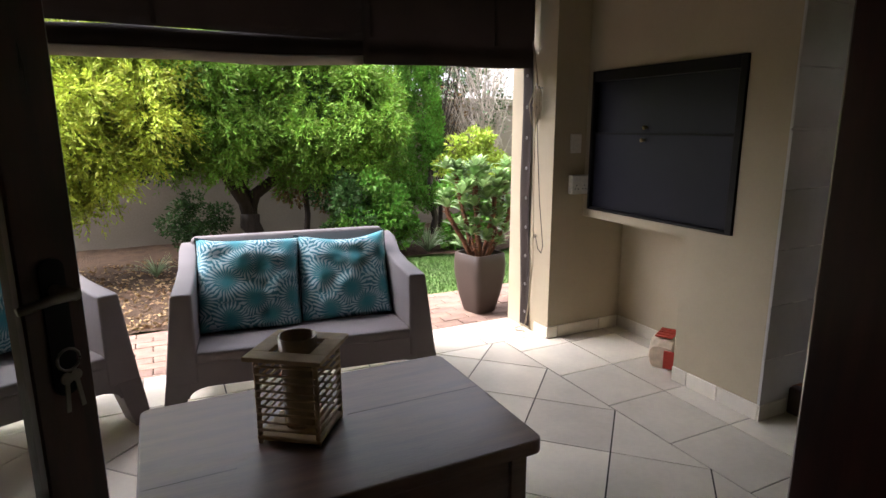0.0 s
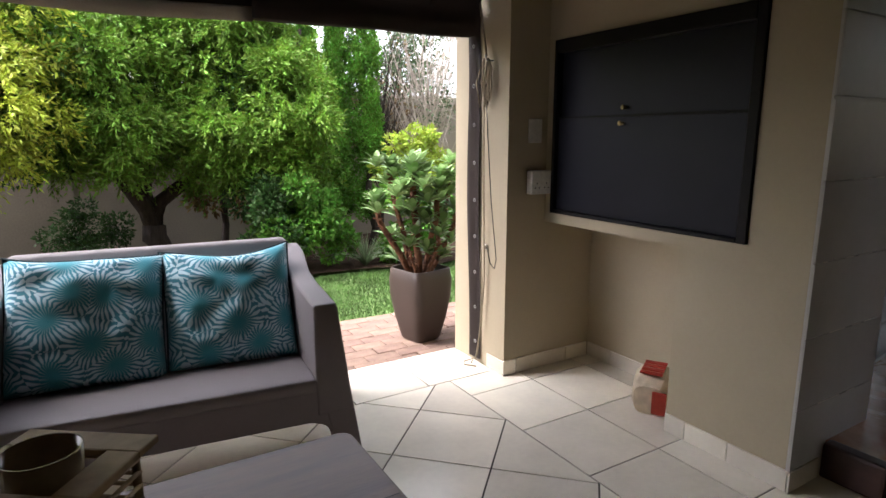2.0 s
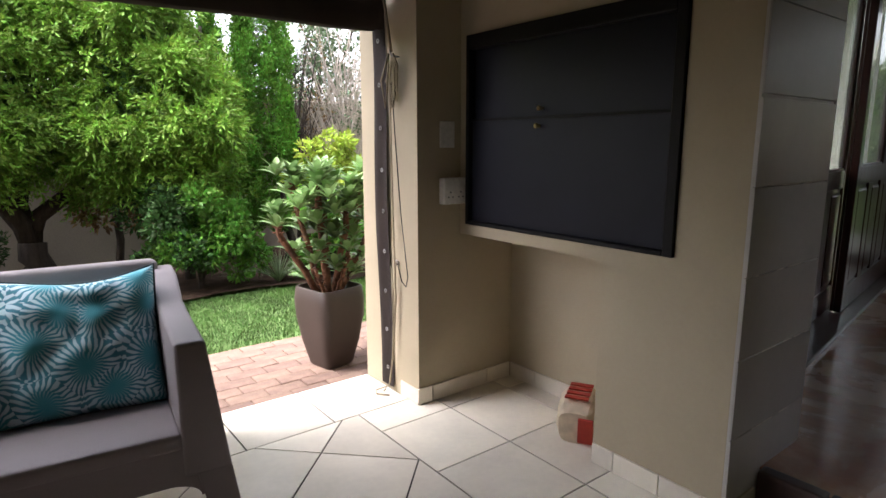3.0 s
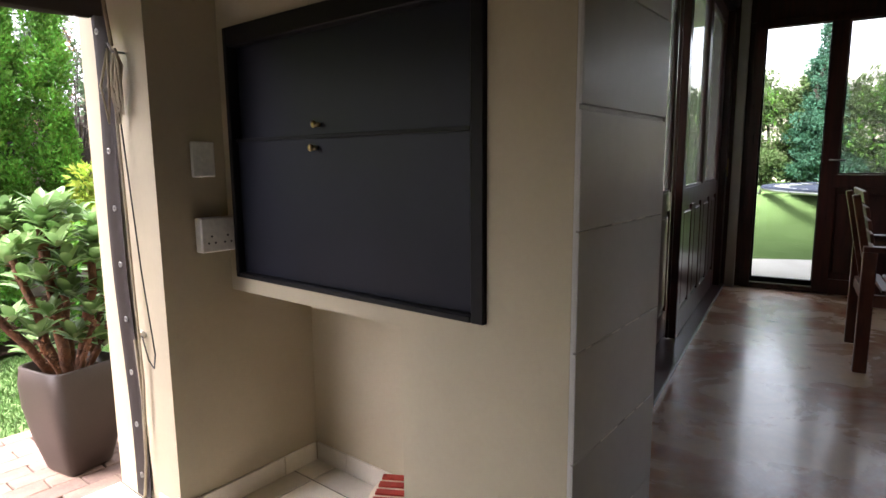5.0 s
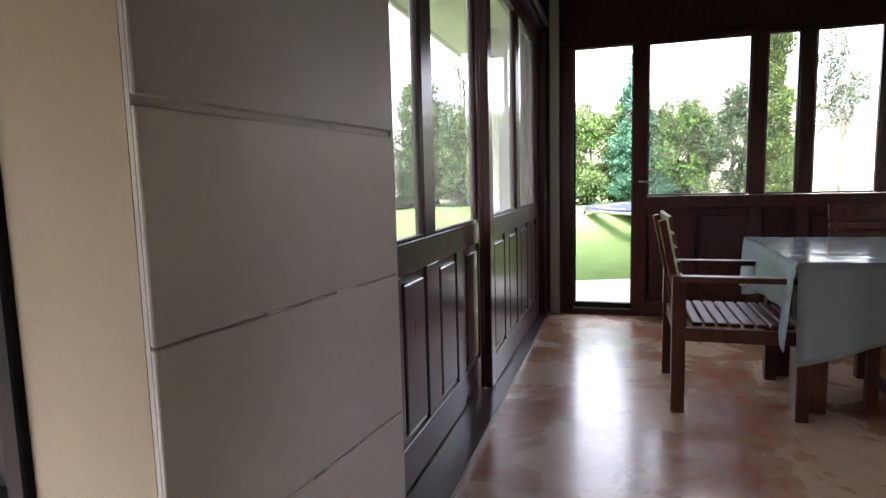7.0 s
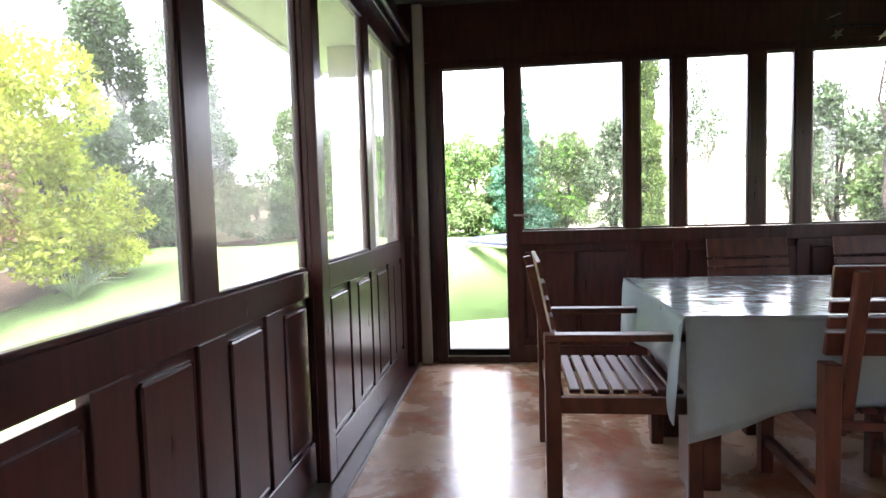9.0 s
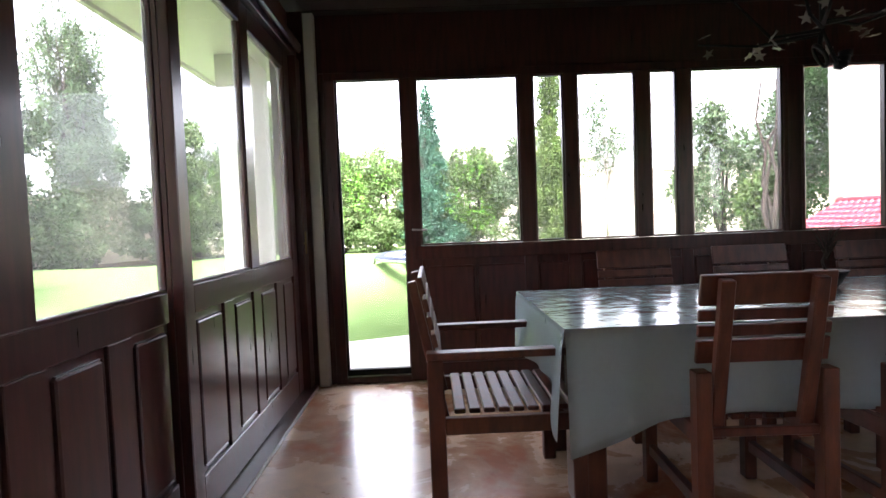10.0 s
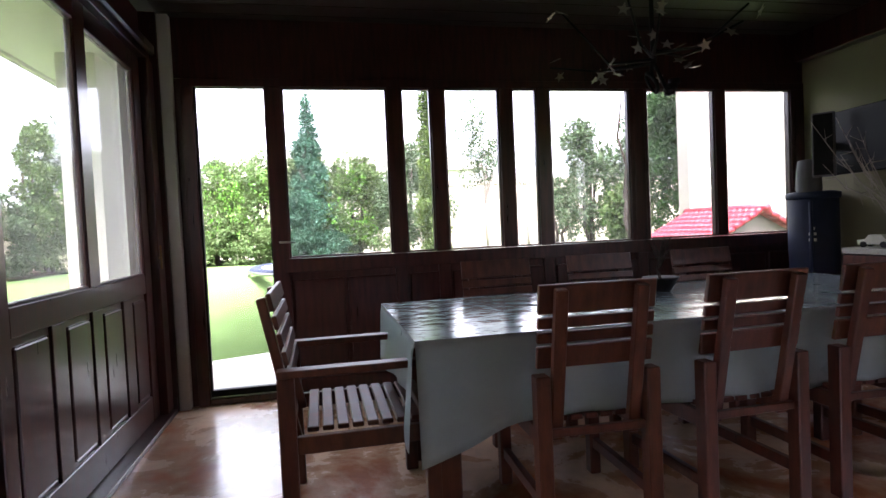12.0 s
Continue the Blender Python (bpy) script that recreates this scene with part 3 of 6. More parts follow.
def end_wall():
    """Panelled timber wall with a glazed door and seven windows."""
    t = thing("wall_end", "dark red-brown panelled timber wall with a row of windows", "wall", MD, kind="structure")
    a, b = END, END + 0.06
    part("header", cuboid(a - 0.01, b + 0.05, RIGHT, 0.35, HEAD + 0.055, 2.594, bev=0.003), M_WOOD, t)
    part("head_rail", cuboid(a - 0.02, b, RIGHT, -0.01, HEAD, HEAD + 0.053, bev=0.004), M_WOOD, t)
    part("sill_rail", cuboid(a - 0.022, b, RIGHT, wins[0][0] + 0.05, SILL - 0.1, SILL - 0.002, bev=0.004), M_WOOD, t)
    part("bottom_rail", cuboid(a - 0.02, b, RIGHT, wins[0][0] + 0.05, 0, 0.12, bev=0.004), M_WOOD, t)
    part("backing", cuboid(a + 0.012, b - 0.005, RIGHT, wins[0][0] + 0.05, 0.12, SILL - 0.1), M_WOOD, t)
    edges = [wins[0][0] + 0.05] + [(p[1] + q[0]) / 2 for p, q in zip(wins, wins[1:])] + [RIGHT + 0.002]
    for k, e in enumerate(edges):
        w = 0.04 if k else 0.0
        part("stile", cuboid(a - 0.018, a + 0.011, max(RIGHT, e - 0.045), e + w, 0.12, SILL - 0.1, bev=0.003), M_WOOD, t)
    for (p, q) in zip(edges, edges[1:]):
        n = 2 if p - q > 0.5 else 1
        for i in range(n):
            hi, lo = p - 0.06 - i * (p - q - 0.06) / n, p - 0.06 - (i + 1) * (p - q - 0.06) / n + 0.02
            part("raised_panel", cuboid(a - 0.008, a + 0.0115, lo, hi, 0.17, SILL - 0.15, bev=0.012), M_WOOD, t)
    tops = [(-0.54, wins[0][0])] + [(p[1], q[0]) for p, q in zip(wins, wins[1:])] + [(wins[-1][1], RIGHT)]
    for k, (p, q) in enumerate(tops):
        z0 = 0.0 if k == 0 else SILL
        part("mullion", cuboid(a - 0.02, b, q, p, z0, HEAD, bev=0.004), M_WOOD, t)
        if p - q > 0.12:
            part("post", cuboid(a - 0.03, a - 0.021, q + 0.03, p - 0.03, SILL, HEAD, bev=0.003), M_WOOD, t)
    for p, q in wins:
        w = thing("window", "", "")
        w.parent = t
        pane(w, (a + 0.02, a + 0.026, q, p, SILL, HEAD), M_HAZY)
        bm = bmesh.new()
        for s in ((q, q + 0.012, SILL, HEAD), (p - 0.012, p, SILL, HEAD), (q + 0.012, p - 0.012, SILL, SILL + 0.014), (q + 0.012, p - 0.012, HEAD - 0.012, HEAD)):
            box(bm, a - 0.006, a + 0.034, *s, bev=0.003)
        part("sash", bm, M_WOOD, w)
    part("jamb", cuboid(a - 0.03, b, door_v[0], door_v[0] + 0.075, 0, HEAD, bev=0.004), M_WOOD, t)
    part("corner_board", cuboid(a - 0.005, b, door_v[0] + 0.076, 0.35, 0, HEAD + 0.05), M_WOOD, t)
    part("threshold", cuboid(a - 0.03, b + 0.03, door_v[1], door_v[0], 0, 0.045, bev=0.006), M_WOOD, t)
    d = thing("door_2", "", "")
    d.parent = t
    bm = bmesh.new()
    for s in ((door_v[1], door_v[1] + 0.012, 0.05, HEAD), (door_v[0] - 0.014, door_v[0], 0.05, HEAD), (door_v[1], door_v[0], 0.05, 0.095), (door_v[1], door_v[0], HEAD - 0.004, HEAD + 0.0)):
        box(bm, a - 0.004, a + 0.036, *s, bev=0.002)
    part("leaf_frame", bm, M_DSTEEL, d)
    pane(d, (a + 0.012, a + 0.018, door_v[1] + 0.012, door_v[0] - 0.014, 0.095, HEAD - 0.004))
    bm = rod(bmesh.new(), (a - 0.02, door_v[1] - 0.05, 1.08), (a - 0.06, door_v[1] - 0.05, 1.08), 0.008)
    tube(bm, [(a - 0.058, door_v[1] - 0.05, 1.08), (a - 0.06, door_v[1] - 0.1, 1.078), (a - 0.058, door_v[1] - 0.15, 1.075)], 0.008, 0.006)
    part("door_handle", bm, M_CHROME, d, "small metal lever", True)
    return t


end_wall()
single("pilaster", cuboid(4.35, 4.42, 0.03, 0.1, 0, 2.59, bev=0.004), M_BLOCK, "narrow grey plaster strip at the corner", "pilaster", MD, kind="structure")


def sliding_leaf(name, u0, u1, v, panes, panels, gap=False, sill=0.925):
    t = thing(name, "dark stained sliding door leaf, glazed above raised panels", "sliding door", MD, "sliding doors along the dining room", "structure")
    d = 0.042
    us = [u0] + [x for p in panes for x in p] + [u1]
    fields = panels or [f for p, q in panes for f in ((p, (p + q) / 2 - 0.045), ((p + q) / 2 + 0.045, q))]
    for p, q in zip(us[0::2], us[1::2]):
        low = sill + 0.001 if panels and p != u0 and q != u1 else 0.035
        part("stile", cuboid(p, q, v, v + d, low, 2.26, bev=0.004), M_WOOD, t)
    edge0, edge1 = us[1], us[-2]
    part("mid_rail", cuboid(edge0, edge1, v + 0.001, v + d - 0.001, sill - 0.11, sill, bev=0.004), M_WOOD, t)
    part("bottom_rail", cuboid(edge0, edge1, v + 0.001, v + d - 0.001, 0.035, 0.19, bev=0.004), M_WOOD, t)
    for (p, q), (p2, q2) in zip(fields, fields[1:]):
        part("muntin", cuboid(q, p2, v + 0.002, v + d - 0.002, 0.19, sill - 0.11, bev=0.003), M_WOOD, t)
    for e, f in fields:
        top = sill - (0.133 if gap and e in (fields[0][0], fields[1][0]) else 0.11)
        part("panel_field", cuboid(e, f, v + 0.016, v + 0.028, 0.19, top), M_WOOD, t)
        part("raised_panel", cuboid(e + 0.022, f - 0.022, v + 0.003, v + 0.016, 0.215, top - 0.03, bev=0.0115), M_WOOD, t)
    for p, q in panes:
        part("top_rail", cuboid(p, q, v, v + d, 2.145, 2.26, bev=0.004), M_WOOD, t)
        pane(t, (p, q, v + 0.018, v + 0.024, sill, 2.145), M_VEILED)
        bm = bmesh.new()
        for s in ((p, p + 0.012, sill, 2.145), (q - 0.012, q, sill, 2.145), (p, q, sill, sill + 0.013)):
            box(bm, s[0], s[1], v + 0.006, v + 0.036, s[2], s[3], bev=0.003)
        part("glazing_bead", bm, M_WOOD, t)
    if not gap:
        part("astragal", cuboid(u0, u0 + 0.02, v + d + 0.001, v + d + 0.017, 0.035, 2.26), M_WOOD, t)
    return t


sliding_leaf("door_3", 2.40, 4.19, 0.177, [(2.49, 3.205), (3.335, 4.06)], [(2.49, 2.80), (2.925, 3.215), (3.34, 3.645), (3.79, 4.06)])
sliding_leaf("door_4", 0.42, 2.54, 0.248, [(0.58, 1.592), (1.722, 2.44)], [(0.58, 0.83), (0.92, 1.205), (1.335, 1.60), (1.755, 2.025), (2.165, 2.44)], True, 0.903)
trk = thing("door_track", "dark timber head and sill track of the sliding doors", "door track", MD, kind="structure")
part("head", cuboid(0.3, 4.30, 0.14, 0.32, 2.265, 2.40, bev=0.004), M_WOOD, trk)
part("cornice", cuboid(0.3, 4.30, 0.105, 0.139, 2.30, 2.37, bev=0.012), M_WOOD, trk)
part("upper_panel", cuboid(0.3, 4.42, 0.20, 0.26, 2.402, 2.594), M_WOOD, trk)
part("sill", cuboid(0.3, 4.31, 0.10, 0.31, 0.001, 0.030, bev=0.004), M_WOOD, trk)
part("jamb", cuboid(4.192, 4.329, 0.13, 0.30, 0.031, 2.264, bev=0.004), M_WOOD, trk)
part("corner_post", cuboid(4.33, 4.42, 0.102, 0.30, 0, 2.594, bev=0.004), M_WOOD, trk)
bm = rod(bmesh.new(), (4.2, 0.155, 1.02), (4.2, 0.12, 1.02), 0.007)
box(bm, 4.19, 4.21, 0.112, 0.122, 0.95, 1.10, 0.004)
part("pull_handle", bm, M_BRASS, trk, "small brass pull")

# outside the sliding doors: soffit, fascia and a white pier
single("eave_soffit", cuboid(-0.2, 5.6, 0.325, 1.15, 2.45, 2.50), M_WHITE, "white boarded eave soffit outside the doors", "soffit", MD, kind="structure")
single("fascia", cuboid(-0.2, 5.6, 1.152, 1.19, 2.42, 2.62, bev=0.004), M_WHITE, "white fascia board", "fascia", MD, kind="structure")
single("roof_slab", cuboid(-0.4, 5.6, -5.1, 1.2, 2.75, 2.85), M_CEIL, "plain roof over the dining room", "roof", MD, kind="structure")
single("wall_pier", cuboid(4.74, 5.25, 0.60, 0.85, -0.3, 2.45), M_WHITE, "white plastered pier carrying the eave", "wall", MD, kind="structure")
# ---- ground and garden ----
def inside_house(x, y):
    p = MD.inverted() @ Vector((x, y, 0))
    return (-0.15 < p.x < 4.35 and -4.9 < p.y < 0.1) or (-2.1 < x < 3.2 and -2.2 < y < 3.45)


def ground():
    xs = np.concatenate([[-150, -60, -25, -12], np.arange(-6, 20.01, 0.25), [26, 40, 80, 150]])
    ys = np.concatenate([[-150, -60, -25, -12], np.arange(-8, 10.01, 0.25), [14, 25, 60, 150]])
    bm = bmesh.new()
    grid = [[bm.verts.new((x, y, -0.6 if inside_house(x, y) else ground_z(x, y) + 0.02 * noise.noise((x * 0.7, y * 0.7, 0)))) for y in ys] for x in xs]
    for a, b in zip(grid, grid[1:]):
        for k in range(len(ys) - 1):
            bm.faces.new((a[k], b[k], b[k + 1], a[k + 1]))
    return single("ground", bm, M_LAWN, "short green lawn, gently rising", "lawn", kind="structure", smooth=True)


ground()
bm = bmesh.new()
xs, ys = np.linspace(-4.5, 2.1, 34), np.linspace(4.58, 8.3, 22)
rows = [[bm.verts.new((min(x, 1.55 + 0.25 * math.sin(y * 2.1) + max(0, y - 5.9) * 6), y, ground_z(x, y) + 0.03 + 0.02 * noise.noise((x * 4, y * 4, 0)))) for y in ys] for x in xs]
for a, b in zip(rows, rows[1:]):
    for k in range(len(ys) - 1):
        bm.faces.new((a[k], b[k], b[k + 1], a[k + 1]))
single("flower_bed", bm, M_SOIL, "bare brown soil with leaf litter under the trees", "flower bed", kind="structure", smooth=True)
bm = bmesh.new()
xs, ys = np.linspace(1.3, 5.5, 22), np.linspace(6.05, 8.3, 12)
rows = [[bm.verts.new((x, y + (0.12 * math.sin(x * 3.0) if y < 6.2 else 0), ground_z(x, y) + 0.035 + 0.02 * noise.noise((x * 4, y * 4, 3)))) for y in ys] for x in xs]
for a, b in zip(rows, rows[1:]):
    for k in range(len(ys) - 1):
        bm.faces.new((a[k], b[k], b[k + 1], a[k + 1]))
single("flower_bed", bm, M_SOIL, "brown planted bed along the garden wall", "flower bed", kind="structure", smooth=True)
bm = bmesh.new()
xs, ys = np.linspace(6.2, 15.5, 40), np.linspace(7.1, 8.35, 10)
rows = [[bm.verts.new((x, y + 0.2 * math.sin(x * 1.3) + (-0.7 if x < 8.4 and y < 7.4 else 0), ground_z(x, y) + 0.04)) for y in ys] for x in xs]
for a, b in zip(rows, rows[1:]):
    for k in range(len(ys) - 1):
        bm.faces.new((a[k], b[k], b[k + 1], a[k + 1]))
single("flower_bed", bm, M_SOIL, "bare earth bed below the shrubs", "flower bed", kind="structure", smooth=True)
pad = bmesh.new()
prism(pad, [tuple((MD @ Vector((u, v, 0)))[:2]) for u, v in ((4.5, 1.1), (4.5, -2.0), (6.35, -2.0), (5.86, -0.45), (5.62, 0.2), (5.3, 1.1))], -0.3, 0.055, bev=0.01)
single("pavement_slab", pad, M_CONC, "pale concrete slab outside the glazed door", "paving", kind="structure")


def garden_wall(name, x0, x1, y0, y1, z0, z1, mat):
    t = thing(name, "plastered garden boundary wall with a projecting cap", "garden wall", kind="structure")
    part("wall_face", cuboid(x0, x1, y0, y1, z0, z1 - 0.12), mat, t)
    part("cap", cuboid(x0 - 0.03, x1 + 0.03, y0 - 0.04, y1 + 0.04, z1 - 0.12, z1, bev=0.012), mat, t)
    for k in range(int(max(x1 - x0, y1 - y0) / 3)):
        if x1 - x0 > y1 - y0:
            part("pier", cuboid(x0 + 1.2 + 3 * k, x0 + 1.55 + 3 * k, y0 - 0.02, y0 - 0.001, z0, z1 - 0.12), mat, t)


garden_wall("wall_garden_north", -7.0, 6.6, 8.3, 8.5, -0.6, 1.62, M_SHADEDWALL)
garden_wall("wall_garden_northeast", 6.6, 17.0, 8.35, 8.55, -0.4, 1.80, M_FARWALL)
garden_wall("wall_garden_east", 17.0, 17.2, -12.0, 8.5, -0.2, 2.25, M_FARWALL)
garden_wall("wall_garden_west", -4.8, -4.6, 3.0, 8.3, -0.6, 1.62, M_SHADEDWALL)


def neighbour(name, m, w, d, h, wins_n, label):
    t = thing(name, label, "house", m)
    part("wall", cuboid(-w / 2, w / 2, 0, d, 0, h), M_WHITE, t)
    bm = bmesh.new()
    prism(bm, [(-w / 2 - 0.4, h), (w / 2 + 0.4, h), (w / 2 - 1.5, h + 1.3), (-w / 2 + 1.5, h + 1.3)], -0.4, d + 0.4, "y")
    part("roof", bm, M_CONC, t, "pale grey roof")
    for k in range(wins_n):
        x = -w / 2 + (k + 0.7) * w / wins_n
        p = part("window", cuboid(x, x + 1.1, -0.05, -0.002, h - 2.0, h - 0.8), M_SCREEN, t)
    return t


neighbour("neighbour_house", pose(1.5, 22, 0.0), 13, 7, 3.8, 4, "pale neighbouring house beyond the garden wall")
neighbour("neighbour_house", pose(34, 3.5, 0.0, 0, 0, -90), 14, 7, 4.2, 5, "pale two-storey neighbouring house behind the hedge")
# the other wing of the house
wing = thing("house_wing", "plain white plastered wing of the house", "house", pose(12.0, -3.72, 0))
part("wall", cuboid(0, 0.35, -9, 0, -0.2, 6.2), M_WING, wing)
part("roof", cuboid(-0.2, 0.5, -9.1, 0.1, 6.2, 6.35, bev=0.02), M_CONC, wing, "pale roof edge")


def plant(name, label, category, m=None):
    return thing(name, label, category, m)


def foliage(parent, name, clumps, n, length, width, mat, seed, sub=14, size=0.36, droop=0.0, label=""):
    rng = np.random.default_rng(seed)
    pts, d = clump_points(rng, sub_clumps(rng, clumps, sub, size), n)
    d = d + rng.normal(size=d.shape) * 0.7 - np.array([0, 0, droop])
    ob = new(name, leaf_mesh(name, pts, d, length, width, mat, rng))
    ob.parent = parent
    return tagged(ob, label)


def sprays(parent, name, clumps, n, mat, seed, length=0.20, sub=34, size=0.17, droop=0.55, leaf=0.055, wide=0.012, per=12):
    """Feathery drooping sprays: fine needles set along bent twigs."""
    rng = np.random.default_rng(seed)
    pts, d = clump_points(rng, sub_clumps(rng, clumps, sub, size), n, 0.5)
    d = d * np.array([1, 1, 0.5]) + rng.normal(size=d.shape) * 0.3 - np.array([0, 0, droop * 0.35])
    d /= np.linalg.norm(d, axis=1, keepdims=True)
    f = np.tile(np.linspace(0.05, 1, per), n)[:, None]
    base, way = np.repeat(pts, per, 0), np.repeat(d, per, 0)
    size_s = np.repeat(rng.uniform(0.5, 1.1, n), per)[:, None] * length
    p = base + way * f * size_s - np.array([0, 0, 1.0]) * f**2 * size_s * droop * 0.6
    out = rng.normal(size=p.shape)
    out -= way * (out * way).sum(1, keepdims=True)
    out /= np.linalg.norm(out, axis=1, keepdims=True)
    ob = new(name, leaf_mesh(name, p + out * 0.004, way * 0.9 + out * 0.8 - np.array([0, 0, 0.25 * droop]), leaf * 1.0, wide, mat, rng))
    ob.parent = parent
    return ob


def trunk(parent, stems, seed, mat=None):
    rng = np.random.default_rng(seed)
    for a, b, r0, r1 in stems:
        a, b = np.array(a, float), np.array(b, float)
        pts = [a + (b - a) * t + rng.normal(size=3) * 0.03 * np.linalg.norm(b - a) * (0 < t < 1) for t in np.linspace(0, 1, 6)]
        part("trunk" if r0 > 0.05 else "branch", tube(bmesh.new(), [tuple(p) for p in pts], r0, r1, 9), mat or M_BARK, parent, smooth=True)


G = lambda x, y: ground_z(x, y)
# north garden, seen from the patio
t = plant("tree", "wide lime-green feathery conifer with a dark forked trunk", "tree", pose(1.2, 7.2, G(1.2, 7.2)))
trunk(t, [((0, 0, -0.05), (0.02, 0, 0.5), 0.14, 0.11), ((0.02, 0, 0.45), (-0.6, -0.3, 1.6), 0.09, 0.03), ((0.02, 0, 0.45), (0.1, 0.1, 2.2), 0.09, 0.03), ((0.02, 0, 0.45), (0.9, -0.3, 1.7), 0.08, 0.03), ((0.1, 0, 1.4), (0.8, 0.1, 2.3), 0.04, 0.02), ((-0.2, -0.1, 1.0), (-1.2, -0.2, 2.1), 0.05, 0.02)], 3)
# the last clump, high and out of view, is added to shade the wall
sprays(t, "crown", [(-0.15, -0.3, 1.75, 0.95, 0.6, 0.7), (-0.9, -0.35, 1.95, 0.8, 0.6, 0.8), (0.5, -0.35, 1.3, 0.45, 0.4, 0.5), (-0.35, -0.4, 1.3, 0.6, 0.4, 0.4), (0.2, -0.1, 2.5, 1.5, 0.6, 0.7), (0.2, 0.5, 3.2, 1.7, 0.9, 0.5)], 12000, L_GREEN, 11, wide=0.017)
# dark leaves within the three conifers paint in the shade of their crowns
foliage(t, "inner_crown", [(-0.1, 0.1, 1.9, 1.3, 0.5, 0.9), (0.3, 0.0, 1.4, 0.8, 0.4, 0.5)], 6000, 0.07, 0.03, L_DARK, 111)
t2 = plant("tree", "drooping yellow-lime feathery conifer beside the patio", "tree", pose(-0.75, 6.5, G(-0.75, 6.5)))
trunk(t2, [((0, 0, -0.05), (0.05, 0, 0.7), 0.09, 0.07), ((0.05, 0, 0.6), (-0.4, 0, 2.0), 0.05, 0.02), ((0.05, 0, 0.6), (0.5, -0.1, 1.9), 0.05, 0.02)], 5)
# its last clump is unseen too and only shades the wall and soil behind
sprays(t2, "crown", [(0.0, -0.1, 1.5, 0.95, 0.6, 0.9), (0.65, -0.2, 1.75, 0.7, 0.5, 0.8), (-0.9, 0, 1.5, 0.8, 0.6, 1.0), (0.2, 0, 2.4, 1.2, 0.6, 0.6), (0.45, -0.2, 1.2, 0.5, 0.4, 0.5), (-0.75, -0.1, 0.85, 0.6, 0.4, 0.5), (-0.2, 0.9, 3.1, 1.6, 0.8, 0.5)], 12000, L_LIME, 12, wide=0.017)
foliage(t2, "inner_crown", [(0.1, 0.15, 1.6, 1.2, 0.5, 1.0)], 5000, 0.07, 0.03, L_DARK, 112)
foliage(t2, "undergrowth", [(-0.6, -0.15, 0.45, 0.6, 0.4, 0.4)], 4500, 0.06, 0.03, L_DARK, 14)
t3 = plant("tree", "light green feathery conifer reaching over a clipped shrub", "tree", pose(2.45, 7.0, G(2.45, 7.0)))
trunk(t3, [((0, 0, -0.05), (0.05, 0, 1.2), 0.05, 0.04), ((0.05, 0, 1.2), (0.2, -0.2, 2.4), 0.04, 0.015), ((0.05, 0, 1.0), (-0.3, -0.3, 2.0), 0.03, 0.012)], 6)
sprays(t3, "crown", [(-0.1, -0.5, 1.75, 0.48, 0.5, 0.55), (-0.4, -0.4, 1.45, 0.5, 0.4, 0.5), (0.05, -0.35, 1.15, 0.36, 0.4, 0.4), (-0.4, -0.2, 2.35, 0.6, 0.5, 0.5)], 7500, L_GREEN, 13, wide=0.017)
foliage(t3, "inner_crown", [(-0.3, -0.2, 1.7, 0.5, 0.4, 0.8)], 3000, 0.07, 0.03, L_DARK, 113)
t = plant("tree", "small dark tree with reddish leaves in the shade", "tree", pose(1.92, 7.35, G(1.92, 7.35)))
trunk(t, [((0, 0, -0.05), (0.02, 0, 1.2), 0.04, 0.03)], 7)
foliage(t, "crown", [(0, 0, 0.75, 0.45, 0.3, 0.3)], 900, 0.07, 0.035, L_RUST, 15)
t = plant("shrub", "round dark shrub in the shade of the wall", "shrub", pose(0.6, 7.4, G(0.6, 7.4)))
trunk(t, [((0, 0, -0.05), (0.0, 0, 0.3), 0.03, 0.02)], 8)
foliage(t, "crown", [(0, 0, 0.42, 0.36, 0.3, 0.32)], 3000, 0.045, 0.02, L_DARK, 16)
t = plant("shrub", "dense bright green leafy shrub", "shrub", pose(2.4, 6.45, G(2.4, 6.45)))
trunk(t, [((0, 0, -0.05), (0, 0, 0.4), 0.03, 0.02), ((0, 0, 0.1), (0.25, 0, 0.6), 0.02, 0.01)], 9)
foliage(t, "crown", [(0, 0, 0.62, 0.55, 0.4, 0.42), (0.25, -0.15, 0.5, 0.35, 0.3, 0.35)], 7000, 0.055, 0.03, L_BRIGHT, 17)
# darker leaves inside the shrub stand for the shade between its branches
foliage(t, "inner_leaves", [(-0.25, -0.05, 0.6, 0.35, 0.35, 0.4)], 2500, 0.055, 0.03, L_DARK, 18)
for k, (x, y, h, r, s) in enumerate(((3.65, 7.5, 3.9, 0.21, 21), (3.0, 7.65, 3.8, 0.17, 22), (3.31, 7.55, 3.6, 0.17, 23))):
    t = thing("cypress", "tall narrow green cypress by the garden wall", "tree", pose(x, y, G(x, y)), "cypresses by the wall")
    trunk(t, [((0, 0, -0.05), (0, 0, 1.6), 0.05, 0.03)], s)
    foliage(t, "crown", [(0.02 * math.sin(i), 0.02 * math.cos(i), 0.75 + i * 0.32, r * (1 - 0.05 * i), r * (1 - 0.05 * i), 0.35) for i in range(10)], 24000, 0.045, 0.02, L_CYP, s, sub=9, size=0.5, droop=-0.8)
t = plant("shrub", "yellow-green leafy shrub behind the planter", "shrub", pose(3.6, 6.2, G(3.6, 6.2)))
trunk(t, [((0, 0, -0.05), (0, 0, 0.7), 0.03, 0.015)], 31)
foliage(t, "crown", [(0, 0, 0.95, 0.40, 0.35, 0.36), (0.12, 0, 1.2, 0.22, 0.22, 0.26)], 4200, 0.07, 0.028, L_YEL, 32)
